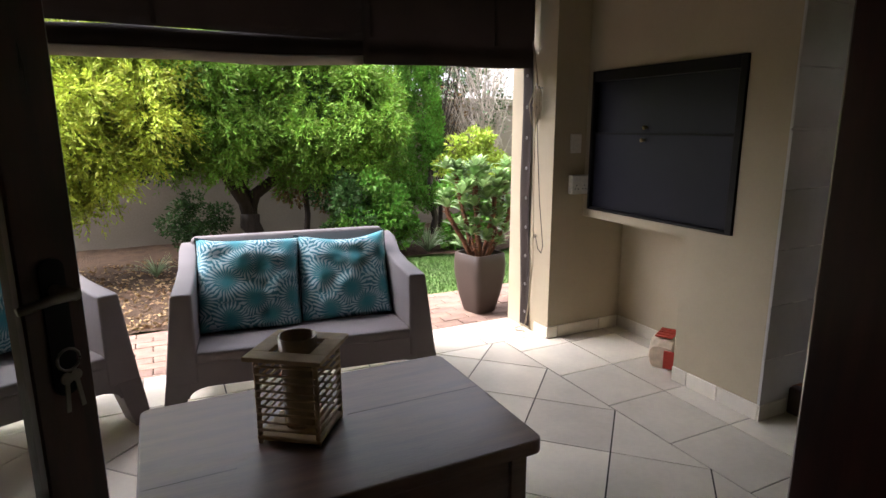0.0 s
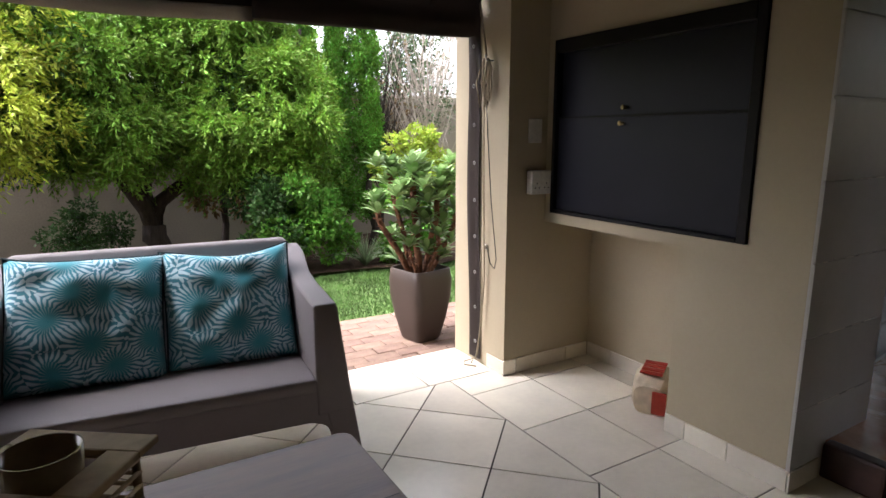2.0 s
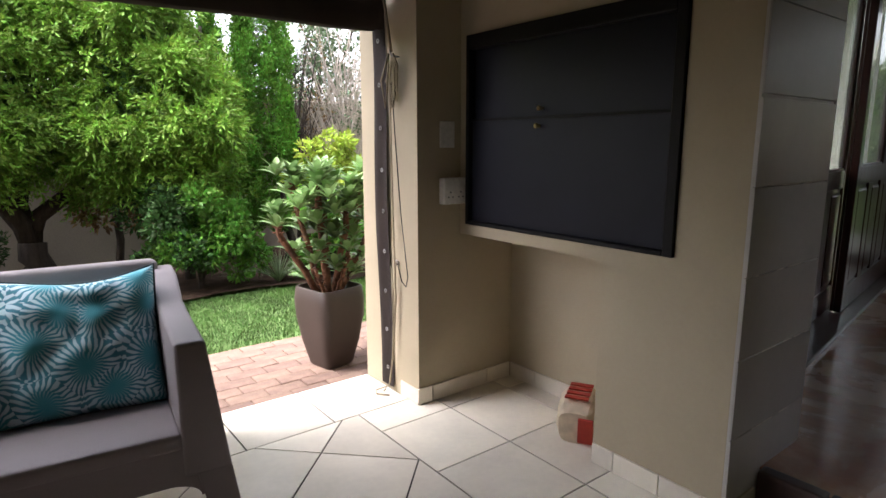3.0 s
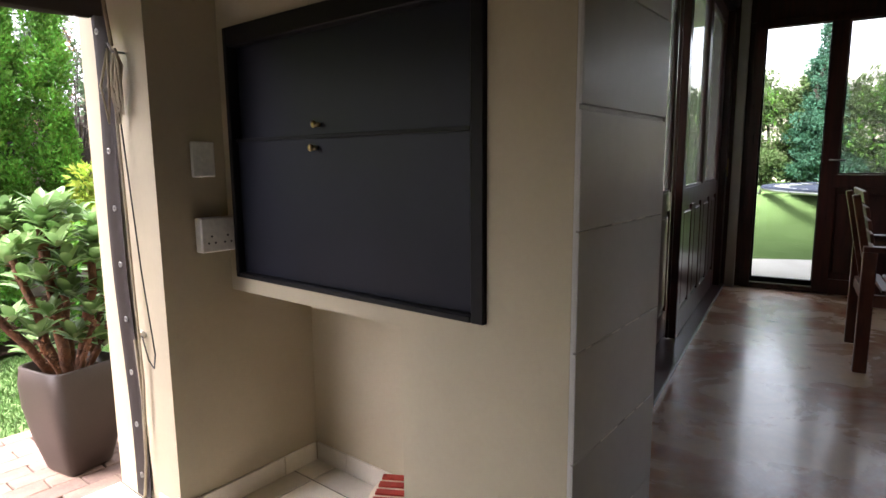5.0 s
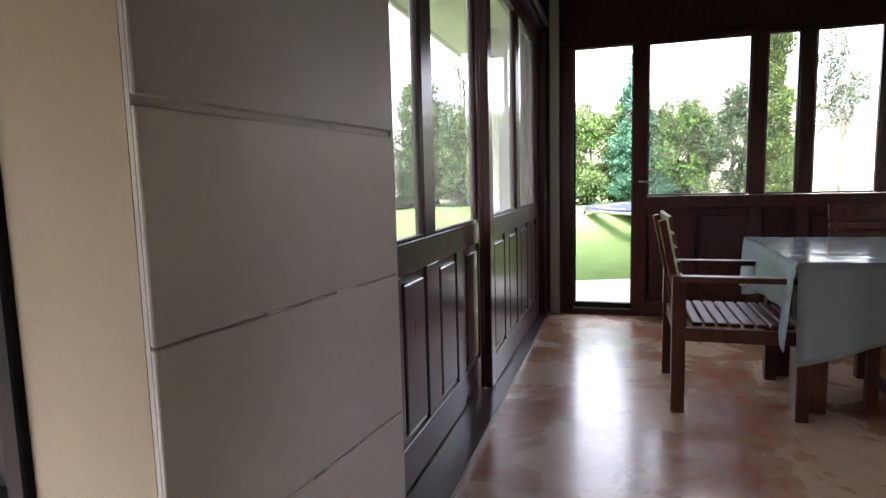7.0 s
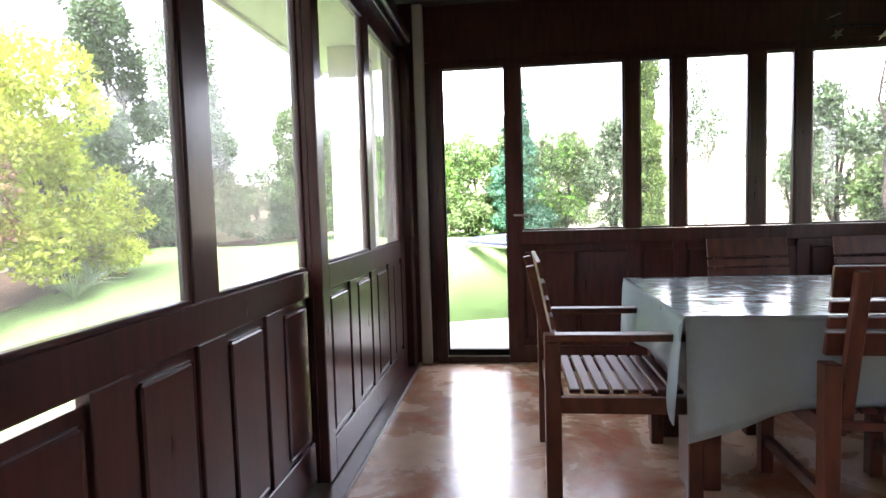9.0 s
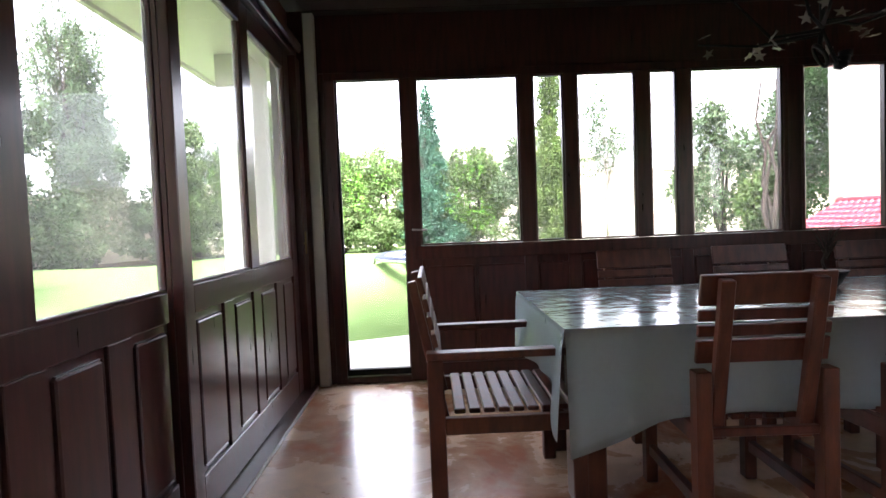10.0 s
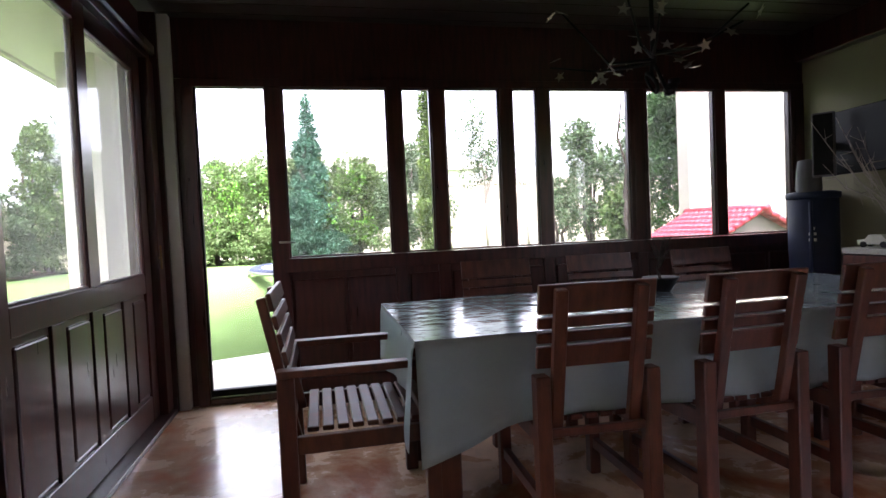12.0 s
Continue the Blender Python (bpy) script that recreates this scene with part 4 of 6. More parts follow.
foliage(t, "lower_leaves", [(0, -0.05, 0.5, 0.5, 0.4, 0.4)], 3500, 0.08, 0.04, L_BRIGHT, 33)


def twiggy(name, label, x, y, h, seed, mat, n=26, leaves=None, spread=0.7):
    rng = np.random.default_rng(seed)
    t = plant(name, label, "tree", pose(x, y, G(x, y)))
    part("trunk", tube(bmesh.new(), [(0, 0, -0.05), (0.03, 0.02, h * 0.3), (-0.02, 0, h * 0.55)], 0.035, 0.02), mat, t, smooth=True)
    bm = bmesh.new()
    for _ in range(n):
        z = rng.uniform(0.2, 0.55) * h
        a, l = rng.uniform(0, math.tau), rng.uniform(0.3, 0.9) * spread
        e = np.array([math.cos(a) * l, math.sin(a) * l, z + rng.uniform(0.25, 0.5) * h])
        mid = np.array([e[0] * 0.5, e[1] * 0.5, z + (e[2] - z) * 0.4]) + rng.normal(size=3) * 0.04
        tube(bm, [(0, 0, z), tuple(mid), tuple(e)], 0.011, 0.003, 5)
        for _ in range(4):
            f = mid + (e - mid) * rng.uniform(0, 0.9)
            tube(bm, [tuple(f), tuple(f + rng.normal(size=3) * 0.14 + np.array([0, 0, 0.1]))], 0.004, 0.0015, 4)
    part("twiggy_crown", bm, mat, t)
    if leaves:
        foliage(t, "crown", [(0, 0, h * 0.68, spread * 0.8, spread * 0.8, h * 0.3)], leaves[1], 0.05, 0.025, leaves[0], seed)
    return t


twiggy("bare_shrub", "half-bare grey twiggy shrub before the garden wall", 4.55, 7.6, 3.2, 41, M_TWIG, 80, (L_GREY, 1500))
twiggy("bare_shrub", "bare brown twiggy shrub by the wall", 4.0, 7.9, 2.9, 42, M_BARK, 60, (L_RUST, 700))


t = plant("garden_tree", "loose grey-green tree beyond the garden wall", "tree", pose(5.6, 10.6, -0.2))
trunk(t, [((0, 0, -0.05), (0.1, 0, 2.6), 0.08, 0.03), ((0.05, 0, 1.6), (-0.7, 0, 3.2), 0.04, 0.015), ((0.05, 0, 1.8), (0.8, 0, 3.4), 0.04, 0.015)], 43)
foliage(t, "crown", [(-0.5, 0, 3.0, 0.9, 0.6, 0.8), (0.6, 0, 3.3, 0.9, 0.6, 0.8), (0, 0, 2.3, 0.8, 0.5, 0.5)], 6000, 0.09, 0.04, L_GREY, 44, 22, 0.25)


def tuft(name, label, x, y, n, length, mat, seed, z=None):
    rng = np.random.default_rng(seed)
    t = plant(name, label, "plant", pose(x, y, G(x, y) + 0.03 if z is None else z))
    bm = bmesh.new()
    for _ in range(n):
        a, l, w = rng.uniform(0, math.tau), length * rng.uniform(0.6, 1.1), 0.006
        c, s = math.cos(a), math.sin(a)
        lean = rng.uniform(0.3, 1.0)
        prev = None
        for i in range(6):
            f = i / 5
            p = Vector((c * l * f * lean, s * l * f * lean, l * (f - 0.62 * lean * f * f)))
            q = Vector((-s, c, 0)) * w * (1 - f * 0.9)
            cur = (bm.verts.new(p + q), bm.verts.new(p + Vector((0, 0, 0.002))), bm.verts.new(p - q))
            if prev:
                bm.faces.new((prev[0], prev[1], cur[1], cur[0])), bm.faces.new((prev[1], prev[2], cur[2], cur[1]))
            prev = cur
    part("leaf_tuft", bm, mat, t)
    return t


for k, (x, y, n, l) in enumerate(((3.05, 6.25, 150, 0.42), (2.75, 6.5, 90, 0.32), (3.35, 6.4, 90, 0.34), (0.2, 6.4, 70, 0.3), (1.15, 6.6, 60, 0.25), (7.3, 5.9, 110, 0.4), (7.7, 6.1, 90, 0.4))):
    tuft("spider_plant", "tuft of pale striped arching leaves", x, y, n, l, L_PALE, 50 + k)


def blades(label, x0, x1, y0, y1, n, seed, length=0.035):
    rng = np.random.default_rng(seed)
    p = np.stack([rng.uniform(x0, x1, n), rng.uniform(y0, y1, n), np.zeros(n)], 1)
    p[:, 2] = [G(a, b) for a, b in p[:, :2]]
    d = rng.normal(size=(n, 3)) * 0.5 + np.array([0, 0, 1])
    d[:, 2] = abs(d[:, 2])
    tagged(new("grass", leaf_mesh("grass", p, d, length, 0.007, L_GRASS, rng)), label, "grass", kind="stuff")


blades("short green grass blades beside the paving", 1.5, 4.6, 4.58, 6.1, 26000, 61)
rng = np.random.default_rng(62)
p = np.stack([rng.uniform(-3.5, 1.5, 5200), 4.62 + 2.6 * rng.uniform(0, 1, 5200) ** 1.7, np.zeros(5200)], 1)
p[:, 2] = [G(a, b) + 0.045 for a, b in p[:, :2]]
tagged(new("leaf_litter", leaf_mesh("leaf_litter", p, rng.normal(size=(5200, 3)) * np.array([1, 1, 0.15]), 0.045, 0.022, L_LITTER, rng)), "dry tan leaf litter scattered over the bare soil", "leaf litter", kind="stuff")
# ---- things on the patio ----
def moulded_seat(name, width, m, label):
    """A moulded resin seat with flared, wide arms; front edge at y = 0, floor at z = 0."""
    t = thing(name, label, "sofa" if width > 1 else "armchair", m, "resin patio seats")
    w, fl, th, dep = width / 2, 0.085, 0.085, 0.72
    arm, seat_f, back = 0.632, 0.365, 0.76

    def loft(name_, prof, label_=""):
        """A solid through a row of quads."""
        bm = bmesh.new()
        rings = [[bm.verts.new(p) for p in q] for q in prof]
        for a, b in zip(rings, rings[1:]):
            for k in range(4):
                bm.faces.new((a[k], a[(k + 1) % 4], b[(k + 1) % 4], b[k]))
        bm.faces.new(rings[0][::-1]), bm.faces.new(rings[-1])
        bmesh.ops.recalc_face_normals(bm, faces=bm.faces)
        bmesh.ops.bevel(bm, geom=[e for e in bm.edges if e.calc_face_angle(0) > 0.5], offset=0.012, segments=2, affect="EDGES", profile=0.6)
        return part(name_, bm, M_RESIN, t, label_, True)
    for s in (-1, 1):
        def q(y, zb, zt, xo_b, xo_t, thick):
            return [(s * xo_b, y, zb), (s * xo_t, y, zt), (s * (xo_t - thick), y, zt), (s * (xo_t - thick), y, zb)]
        rows = []
        for y, zt in ((0.0, arm), (0.3, arm + 0.005), (0.46, arm + 0.02), (0.58, arm + 0.09), (dep, back - 0.03)):
            rows.append(q(y, 0.22, zt, w + fl * 0.62, w, th))
        loft("arm", rows)
        for y0, y1 in ((0.0, 0.13), (dep - 0.14, dep)):
            bm = bmesh.new()
            prism(bm, [(s * (w - 0.05), 0.23), (s * (w + fl * 0.60), 0.23), (s * (w + fl), 0.0), (s * (w + fl - 0.075), 0.0), (s * (w + fl - 0.11), 0.12)], y0, y1, "y", 0.006)
            part("leg", bm, M_RESIN, t)
    a = w + 0.02
    n = 8
    arch = [(-a, 0.34), (a, 0.34), (a + 0.02, 0.17)] + [(a - 0.06 - 0.05 * (1 - math.cos(i / n * math.pi / 2)) * 2, 0.15 + 0.05 * math.sin(i / n * math.pi / 2)) for i in range(n)] + [(-(a - 0.06 - 0.05 * (1 - math.cos(i / n * math.pi / 2)) * 2), 0.15 + 0.05 * math.sin(i / n * math.pi / 2)) for i in range(n)][::-1] + [(-a - 0.02, 0.17)]
    part("front_apron", prism(bmesh.new(), arch, 0.004, 0.05, "y", 0.006), M_RESIN, t)
    part("back_panel", prism(bmesh.new(), arch, dep - 0.03, dep - 0.002, "y", 0.006), M_RESIN, t)
    i0 = w - th + 0.004
    loft("seat", [[(-i0, y, z - 0.05), (i0, y, z - 0.05), (i0, y, z), (-i0, y, z)] for y, z in ((0.001, seat_f - 0.006), (0.04, seat_f), (0.3, seat_f - 0.02), (0.56, seat_f - 0.045))])
    loft("backrest", [[(-i0 - x, y, z), (i0 + x, y, z), (i0 + x, y + 0.055, z), (-i0 - x, y + 0.055, z)] for y, z, x in ((0.545, seat_f - 0.05, 0.0), (0.58, 0.5, 0.0), (0.63, 0.66, 0.02), (0.662, back - 0.012, 0.03), (0.668, back, 0.01))])
    return t


def cushion(m, w=0.46, h=0.42, d=0.18, label="square teal cushion printed with pale radiating flowers", seed=1):
    """A plump square cushion standing in its xz plane."""
    t = thing("cushion", label, "cushion", m, "teal printed cushions")
    n, bm = 22, bmesh.new()
    sides = []
    for s in (-1, 1):
        g = []
        for i in range(n + 1):
            row = []
            for j in range(n + 1):
                u, v = 2 * i / n - 1, 2 * j / n - 1
                pinch = 1 - 0.05 * (1 - abs(v) ** 2) * abs(u) ** 3
                pin2 = 1 - 0.06 * (1 - abs(u) ** 2) * abs(v) ** 3
                f = max(0.0, (1 - u**4) * (1 - v**4)) ** 0.55
                wr = 0.016 * noise.noise((u * 2.5 + seed, v * 2.5, s)) + 0.010 * noise.noise((u * 5, v * 7 + seed, s)) - 0.010 * math.exp(-((v - 0.62 - 0.12 * math.sin(u * 2.5 + seed)) / 0.12) ** 2) * (1 - u * u)
                row.append(bm.verts.new((u * w / 2 * pinch, s * (d / 2 * f + wr * f), v * h / 2 * pin2 + h / 2 + ((0.008 * math.sin(u * 3 + seed) - 0.014 * (1 - u * u)) * max(0.0, v) ** 3))))
            g.append(row)
        for a, b in zip(g, g[1:]):
            for j in range(n):
                q = (a[j], a[j + 1], b[j + 1], b[j])
                bm.faces.new(q if s < 0 else q[::-1])
    bmesh.ops.remove_doubles(bm, verts=bm.verts, dist=0.0008)
    cover = part("cover", bm, M_CUSHION, t, smooth=True)
    pts = []
    for k in range(64):
        a = k / 64 * 4
        e, f = int(a), a % 1 * 2 - 1
        u, v = ((f, -1), (1, f), (-f, 1), (-1, -f))[e]
        pts.append((u * w / 2 * (1 - 0.05 * (1 - v * v)), 0, v * h / 2 * (1 - 0.06 * (1 - u * u)) + h / 2 + (0.008 * math.sin(u * 3 + seed) - 0.014 * (1 - u * u)) * max(0.0, v) ** 3))
    part("piping", tube(bmesh.new(), pts + pts[:1], 0.0045, seg=6), M_PIPING, cover, "dark piping", True)
    return t


SOFA = pose(0.866, 2.80, FLOOR, 0, 0, -6.5)
moulded_seat("patio_sofa", 1.14, SOFA, "two-seat taupe moulded resin patio sofa on the tiles")
cushion(SOFA @ pose(-0.250, 0.315, 0.325, -26, 3.5, 2), 0.515, 0.50, 0.19, seed=1)
cushion(SOFA @ pose(0.250, 0.345, 0.325, -24, -1.5, -3), 0.49, 0.475, 0.19, seed=4)
CHAIR = pose(-0.225, 2.87, FLOOR, 0, 0, 24)
moulded_seat("patio_armchair", 0.72, CHAIR, "taupe moulded resin patio armchair with a teal cushion")
cushion(CHAIR @ pose(0.02, 0.44, 0.335, -16, -3, 3), 0.46, 0.42, seed=7)


def coffee_table():
    t = thing("coffee_table", "low dark weathered plank coffee table on the tiles", "table", pose(0.725, 1.88, FLOOR))
    w, d, h = 1.09, 0.73, 0.425
    top = part("tabletop", prism(bmesh.new(), rounded(w, d, 0.035, 6), h - 0.045, h, bev=0.007), M_TABLE, t)
    part("plank_joint", cuboid(0.06, w / 2 - 0.01, 0.0375, 0.0395, h - 0.002, h + 0.0005), M_HOLE, top, "dark hairline joint")
    part("plank_joint", cuboid(-w / 2 + 0.012, -0.30, -0.1215, -0.1195, h - 0.002, h + 0.0005), M_HOLE, top, "dark hairline joint")
    part("apron", cuboid(-w / 2 + 0.05, w / 2 - 0.05, -d / 2 + 0.04, -d / 2 + 0.065, 0.07, h - 0.046, bev=0.003), M_TABLE, t)
    part("apron", cuboid(-w / 2 + 0.05, w / 2 - 0.05, d / 2 - 0.065, d / 2 - 0.04, 0.07, h - 0.046, bev=0.003), M_TABLE, t)
    for s in (-1, 1):
        part("side_panel", cuboid(s * (w / 2 - 0.05), s * (w / 2 - 0.075), -d / 2 + 0.066, d / 2 - 0.066, 0.07, h - 0.046, bev=0.003), M_TABLE, t)
        for r in (-1, 1):
            part("leg", cuboid(s * (w / 2 - 0.04), s * (w / 2 - 0.10), r * (d / 2 - 0.03), r * (d / 2 - 0.095), 0, h - 0.046, bev=0.005), M_TABLE, t)
    return t


coffee_table()


def lantern(m):
    t = thing("candle_lantern", "square driftwood slatted candle lantern with a dark glass cup", "lantern", m)
    a, h = 0.098, 0.262
    part("base", cuboid(-a, a, -a, a, 0.012, 0.026, bev=0.003), M_RATTAN, t)
    bm = bmesh.new()
    top = 0.118
    for b in ((-top, top, -top, -0.062), (-top, top, 0.062, top), (-top, -0.062, -0.062, 0.062), (0.062, top, -0.062, 0.062)):
        box(bm, *b, h, h + 0.014, 0.002)
    part("top_plate", bm, M_RATTAN, t)
    for sx in (-1, 1):
        for sy in (-1, 1):
            part("post", rod(bmesh.new(), (sx * (a - 0.008), sy * (a - 0.008), 0), (sx * (a - 0.008), sy * (a - 0.008), h), 0.0075), M_RATTAN, t, smooth=True)
    for k in range(9):
        z = 0.045 + k * 0.0245
        for s in (-1, 1):
            part("slat", rod(bmesh.new(), (-a + 0.006, s * (a - 0.003), z), (a - 0.006, s * (a - 0.003), z + 0.002 * (-1) ** k), 0.0042, seg=6), M_RATTAN, t, smooth=True)
            part("slat", rod(bmesh.new(), (s * (a - 0.003), -a + 0.006, z + 0.004), (s * (a - 0.003), a - 0.006, z + 0.004), 0.0042, seg=6), M_RATTAN, t, smooth=True)
    part("cup", lathe(bmesh.new(), [(0.0, 0.027), (0.048, 0.027), (0.05, 0.04), (0.05, 0.2), (0.058, h + 0.045), (0.054, h + 0.045), (0.046, 0.2), (0.046, 0.05), (0.0, 0.05)]), M_CUP, t, "dark glass cup", True)
    return t


lantern(pose(0.632, 1.888, FLOOR + 0.425, 0, 0, -36))


def grill():
    t = thing("built_in_grill", "black steel built-in grill with closed sliding doors", "grill", pose(2.69, 2.55, 0))
    y0, y1, z0, z1 = -0.513, 0.513, 0.701, 1.518
    for n, b in (("frame_side", (y0, y0 + 0.038, z0, z1)), ("frame_side", (y1 - 0.02, y1, z0, z1)), ("frame_top", (y0 + 0.038, y1 - 0.02, z1 - 0.06, z1)), ("frame_bottom", (y0 + 0.038, y1 - 0.02, z0, z0 + 0.016))):
        part(n, cuboid(-0.012, 0.05, *b, bev=0.003), M_DSTEEL, t)
    lower = part("lower_door", cuboid(0.012, 0.022, y0 + 0.034, y1 - 0.02, z0 + 0.017, 1.165, bev=0.002), M_STEEL, t)
    upper = part("upper_door", cuboid(0.026, 0.036, y0 + 0.034, y1 - 0.02, 1.150, z1 - 0.055, bev=0.002), M_STEEL, t)
    part("lip", cuboid(0.004, 0.0115, y0 + 0.039, y1 - 0.02, 1.155, 1.166, bev=0.001), M_DSTEEL, t)
    part("back_plate", cuboid(0.06, 0.07, y0, y1, z0, z1), M_DSTEEL, t)
    for door, z, x in ((upper, 1.195, 0.024), (lower, 1.128, 0.010)):
        bm = rod(bmesh.new(), (x, 0.09, z), (x - 0.014, 0.09, z), 0.007)
        bmesh.ops.create_uvsphere(bm, u_segments=14, v_segments=8, radius=0.011, matrix=pose(x - 0.022, 0.09, z) @ Matrix.Diagonal((0.7, 1, 1, 1)))
        part("knob", bm, M_BRASS, door, "small brass knob", True)
    return t


grill()


def plate(name, label, x0, x1, z0, z1, depth, sockets):
    t = thing(name, label, "switch" if not sockets else "socket", pose((x0 + x1) / 2, 3.11, (z0 + z1) / 2))
    w, h = (x1 - x0) / 2, (z1 - z0) / 2
    part("body", cuboid(-w, w, -depth, 0, -h, h, bev=0.004), M_PLASTIC, t)
    if not sockets:
        part("rocker", cuboid(-0.008, 0.008, -depth - 0.004, -depth - 0.0005, -0.006, 0.006, bev=0.001), M_PLASTIC, t)
    else:
        for s in (-1, 1):
            c = s * w * 0.45
            part("rocker", cuboid(c - 0.006, c + 0.006, -depth - 0.003, -depth - 0.0003, 0.018, 0.034, bev=0.001), M_PLASTIC, t)
            for dx, dz in ((0, -0.004), (-0.012, -0.026), (0.012, -0.026)):
                part("hole", rod(bmesh.new(), (c + dx, -depth - 0.0008, dz), (c + dx, -depth + 0.002, dz), 0.0036, seg=10), M_HOLE, t)


plate("light_switch", "white plastic light switch on the shaded wall", 2.567, 2.648, 1.042, 1.157, 0.012, False)
plate("power_socket", "white surface-mounted double power socket", 2.566, 2.694, 0.794, 0.909, 0.042, True)


def roller_blind():
    t = thing("roller_blind", "rolled-up brown canvas patio blind with a beige strip for its lit underside", "blind", pose(0, 3.42, 0))

    def zc(x):
        """Height of the roll's axis: it sags a little and climbs to the right."""
        return 1.590 + 0.022 * max(0.0, x - 0.6) + 0.004 * math.sin(x * 5)

    def thick(x):
        return 0.068 + 0.005 * min(1.0, max(0.0, x)) + 0.0025 * math.sin(x * 9)

    def roll(name, mat, x0, x1, a0, a1, grow, label):
        bm, rows_ = bmesh.new(), []
        for x in np.linspace(x0, x1, 44):
            rows_.append([bm.verts.new((x, -0.02 + (thick(x) + grow) * math.cos(a), zc(x) + (thick(x) + grow) * math.sin(a))) for a in np.linspace(a0, a1, 19)])
        for a, b in zip(rows_, rows_[1:]):
            for k in range(18):
                bm.faces.new((a[k], b[k], b[k + 1], a[k + 1]))
        bmesh.ops.solidify(bm, geom=bm.faces[:], thickness=0.003)
        return part(name, bm, mat, t, label, True)
    roll("rolled_canvas", M_CANVAS, -1.95, 2.42, 0.0, math.tau * 0.999, 0.0, "rolled brown canvas")
    # beige strip on the lower side paints in the daylight caught from outside
    roll("hem", M_LITCANVAS, -1.95, 1.36, math.radians(205), math.radians(305), 0.006, "beige strip standing for light on the underside of the roll")
    bm = bmesh.new()
    for x0, x1 in ((-1.93, 1.35), (1.34, 2.425)):
        vs = []
        for x in np.linspace(x0, x1, 30):
            low = 1.656 - 0.008 * max(0.0, x + 0.1) if x1 < 2 else zc(x) - thick(x) - 0.006
            vs.append([bm.verts.new((x, -0.105 + 0.006 * math.sin(z * 9 + x * 3), z)) for z in np.linspace(low, 2.02, 8)])
        for a, b in zip(vs, vs[1:]):
            for k in range(7):
                bm.faces.new((a[k], b[k], b[k + 1], a[k + 1]))
    bmesh.ops.solidify(bm, geom=bm.faces[:], thickness=0.004)
    part("canvas", bm, M_CANVAS, t, "dark brown canvas folds", True)
    for x in (0.35, 1.39, 2.15):
        part("strap", cuboid(x - 0.012, x + 0.012, -0.120, -0.115, 1.66, 2.0), M_CANVAS, t, "dark webbing strap")
    part("batten", cuboid(-1.95, 2.43, -0.06, 0.0, 2.0, 2.06, bev=0.005), M_WOOD, t)
    return t


roller_blind()
g = thing("blind_guide", "dark brown canvas blind edge with small eyelets fixed to the pilaster", "blind guide", pose(2.435, 3.36, FLOOR))
bm = bmesh.new()
rows_ = [[bm.verts.new((0.006 * math.sin(z * 5) + (0.0 if k else 0.004), -0.055 + 0.1 * k + 0.006 * math.sin(z * 3.1) + 0.045 * z / 1.75, z)) for k in (0, 0.35, 0.7, 1)] for z in np.linspace(0.02, 1.78, 26)]
for a, b in zip(rows_, rows_[1:]):
    for k in range(3):
        bm.faces.new((a[k], a[k + 1], b[k + 1], b[k]))
bmesh.ops.solidify(bm, geom=bm.faces[:], thickness=0.006)
part("canvas_edge", bm, M_CANVAS, g, smooth=True)
for k in range(9):
    z = 0.12 + 0.19 * k
    bm = bmesh.new()
    tube(bm, [(-0.010, -0.028 + 0.045 * z / 1.75 + 0.008 * math.cos(a), z + 0.008 * math.sin(a)) for a in np.linspace(0, 6.2, 10)], 0.0028, seg=5)
    part("eyelet", bm, M_CHROME, g, "small metal eyelet", True)
c = thing("pull_cord", "frayed cords tied up on a hook and hanging to the floor", "cord", pose(2.44, 3.27, 0))
part("hook", tube(bmesh.new(), [(0.008, -0.03, 1.43), (-0.03, -0.03, 1.43), (-0.04, -0.03, 1.455)], 0.004), M_CHROME, c, smooth=True)
rng = np.random.default_rng(5)
for k in range(12):
    dy, dz = rng.uniform(-0.035, 0.03), rng.uniform(-0.05, 0.03)
    part("loop", tube(bmesh.new(), [(-0.02, -0.03, 1.44), (-0.03 + 0.01 * k % 0.02, -0.04 + dy, 1.36 + dz), (-0.02, -0.02 + dy, 1.26 + dz), (-0.028, 0.0 + dy, 1.33), (-0.02, -0.025, 1.43)], 0.004, seg=6), M_ROPE, c, smooth=True)
part("line", tube(bmesh.new(), [(-0.015, 0.10, 2.0), (-0.02, 0.045, 1.7), (-0.025, -0.02, 1.45)], 0.006, seg=6), M_ROPE, c, smooth=True)
part("line", tube(bmesh.new(), [(-0.022, 0.0, 1.40), (-0.014, 0.01, 1.1), (-0.014, 0.0, 0.7), (-0.014, -0.012, 0.35), (-0.016, 0.012, 0.1), (-0.02, 0.04, -0.08), (-0.05, 0.05, -0.122)], 0.0042, seg=6), M_ROPE, c, smooth=True)
part("line", tube(bmesh.new(), [(-0.02, -0.01, 1.36), (-0.012, -0.02, 1.1), (-0.012, -0.06, 0.75), (-0.012, -0.11, 0.47), (-0.012, -0.095, 0.42), (-0.012, -0.06, 0.44), (-0.014, -0.03, 0.52)], 0.0025, seg=5), M_HOLE, c, smooth=True)
part("line", tube(bmesh.new(), [(-0.02, 0.012, 0.5), (-0.016, 0.004, 0.3), (-0.018, 0.015, 0.05), (-0.02, 0.05, -0.10), (-0.07, 0.09, -0.123), (-0.09, 0.05, -0.124), (-0.05, 0.0, -0.124)], 0.0042, seg=6), M_ROPE, c, smooth=True)
part("knot", lathe(bmesh.new(), [(0.0, 0.5), (0.012, 0.508), (0.013, 0.52), (0.0, 0.532)], 10), M_PLASTIC, c, smooth=True)
c.children[-1].location = (-0.018, 0.01, 0)


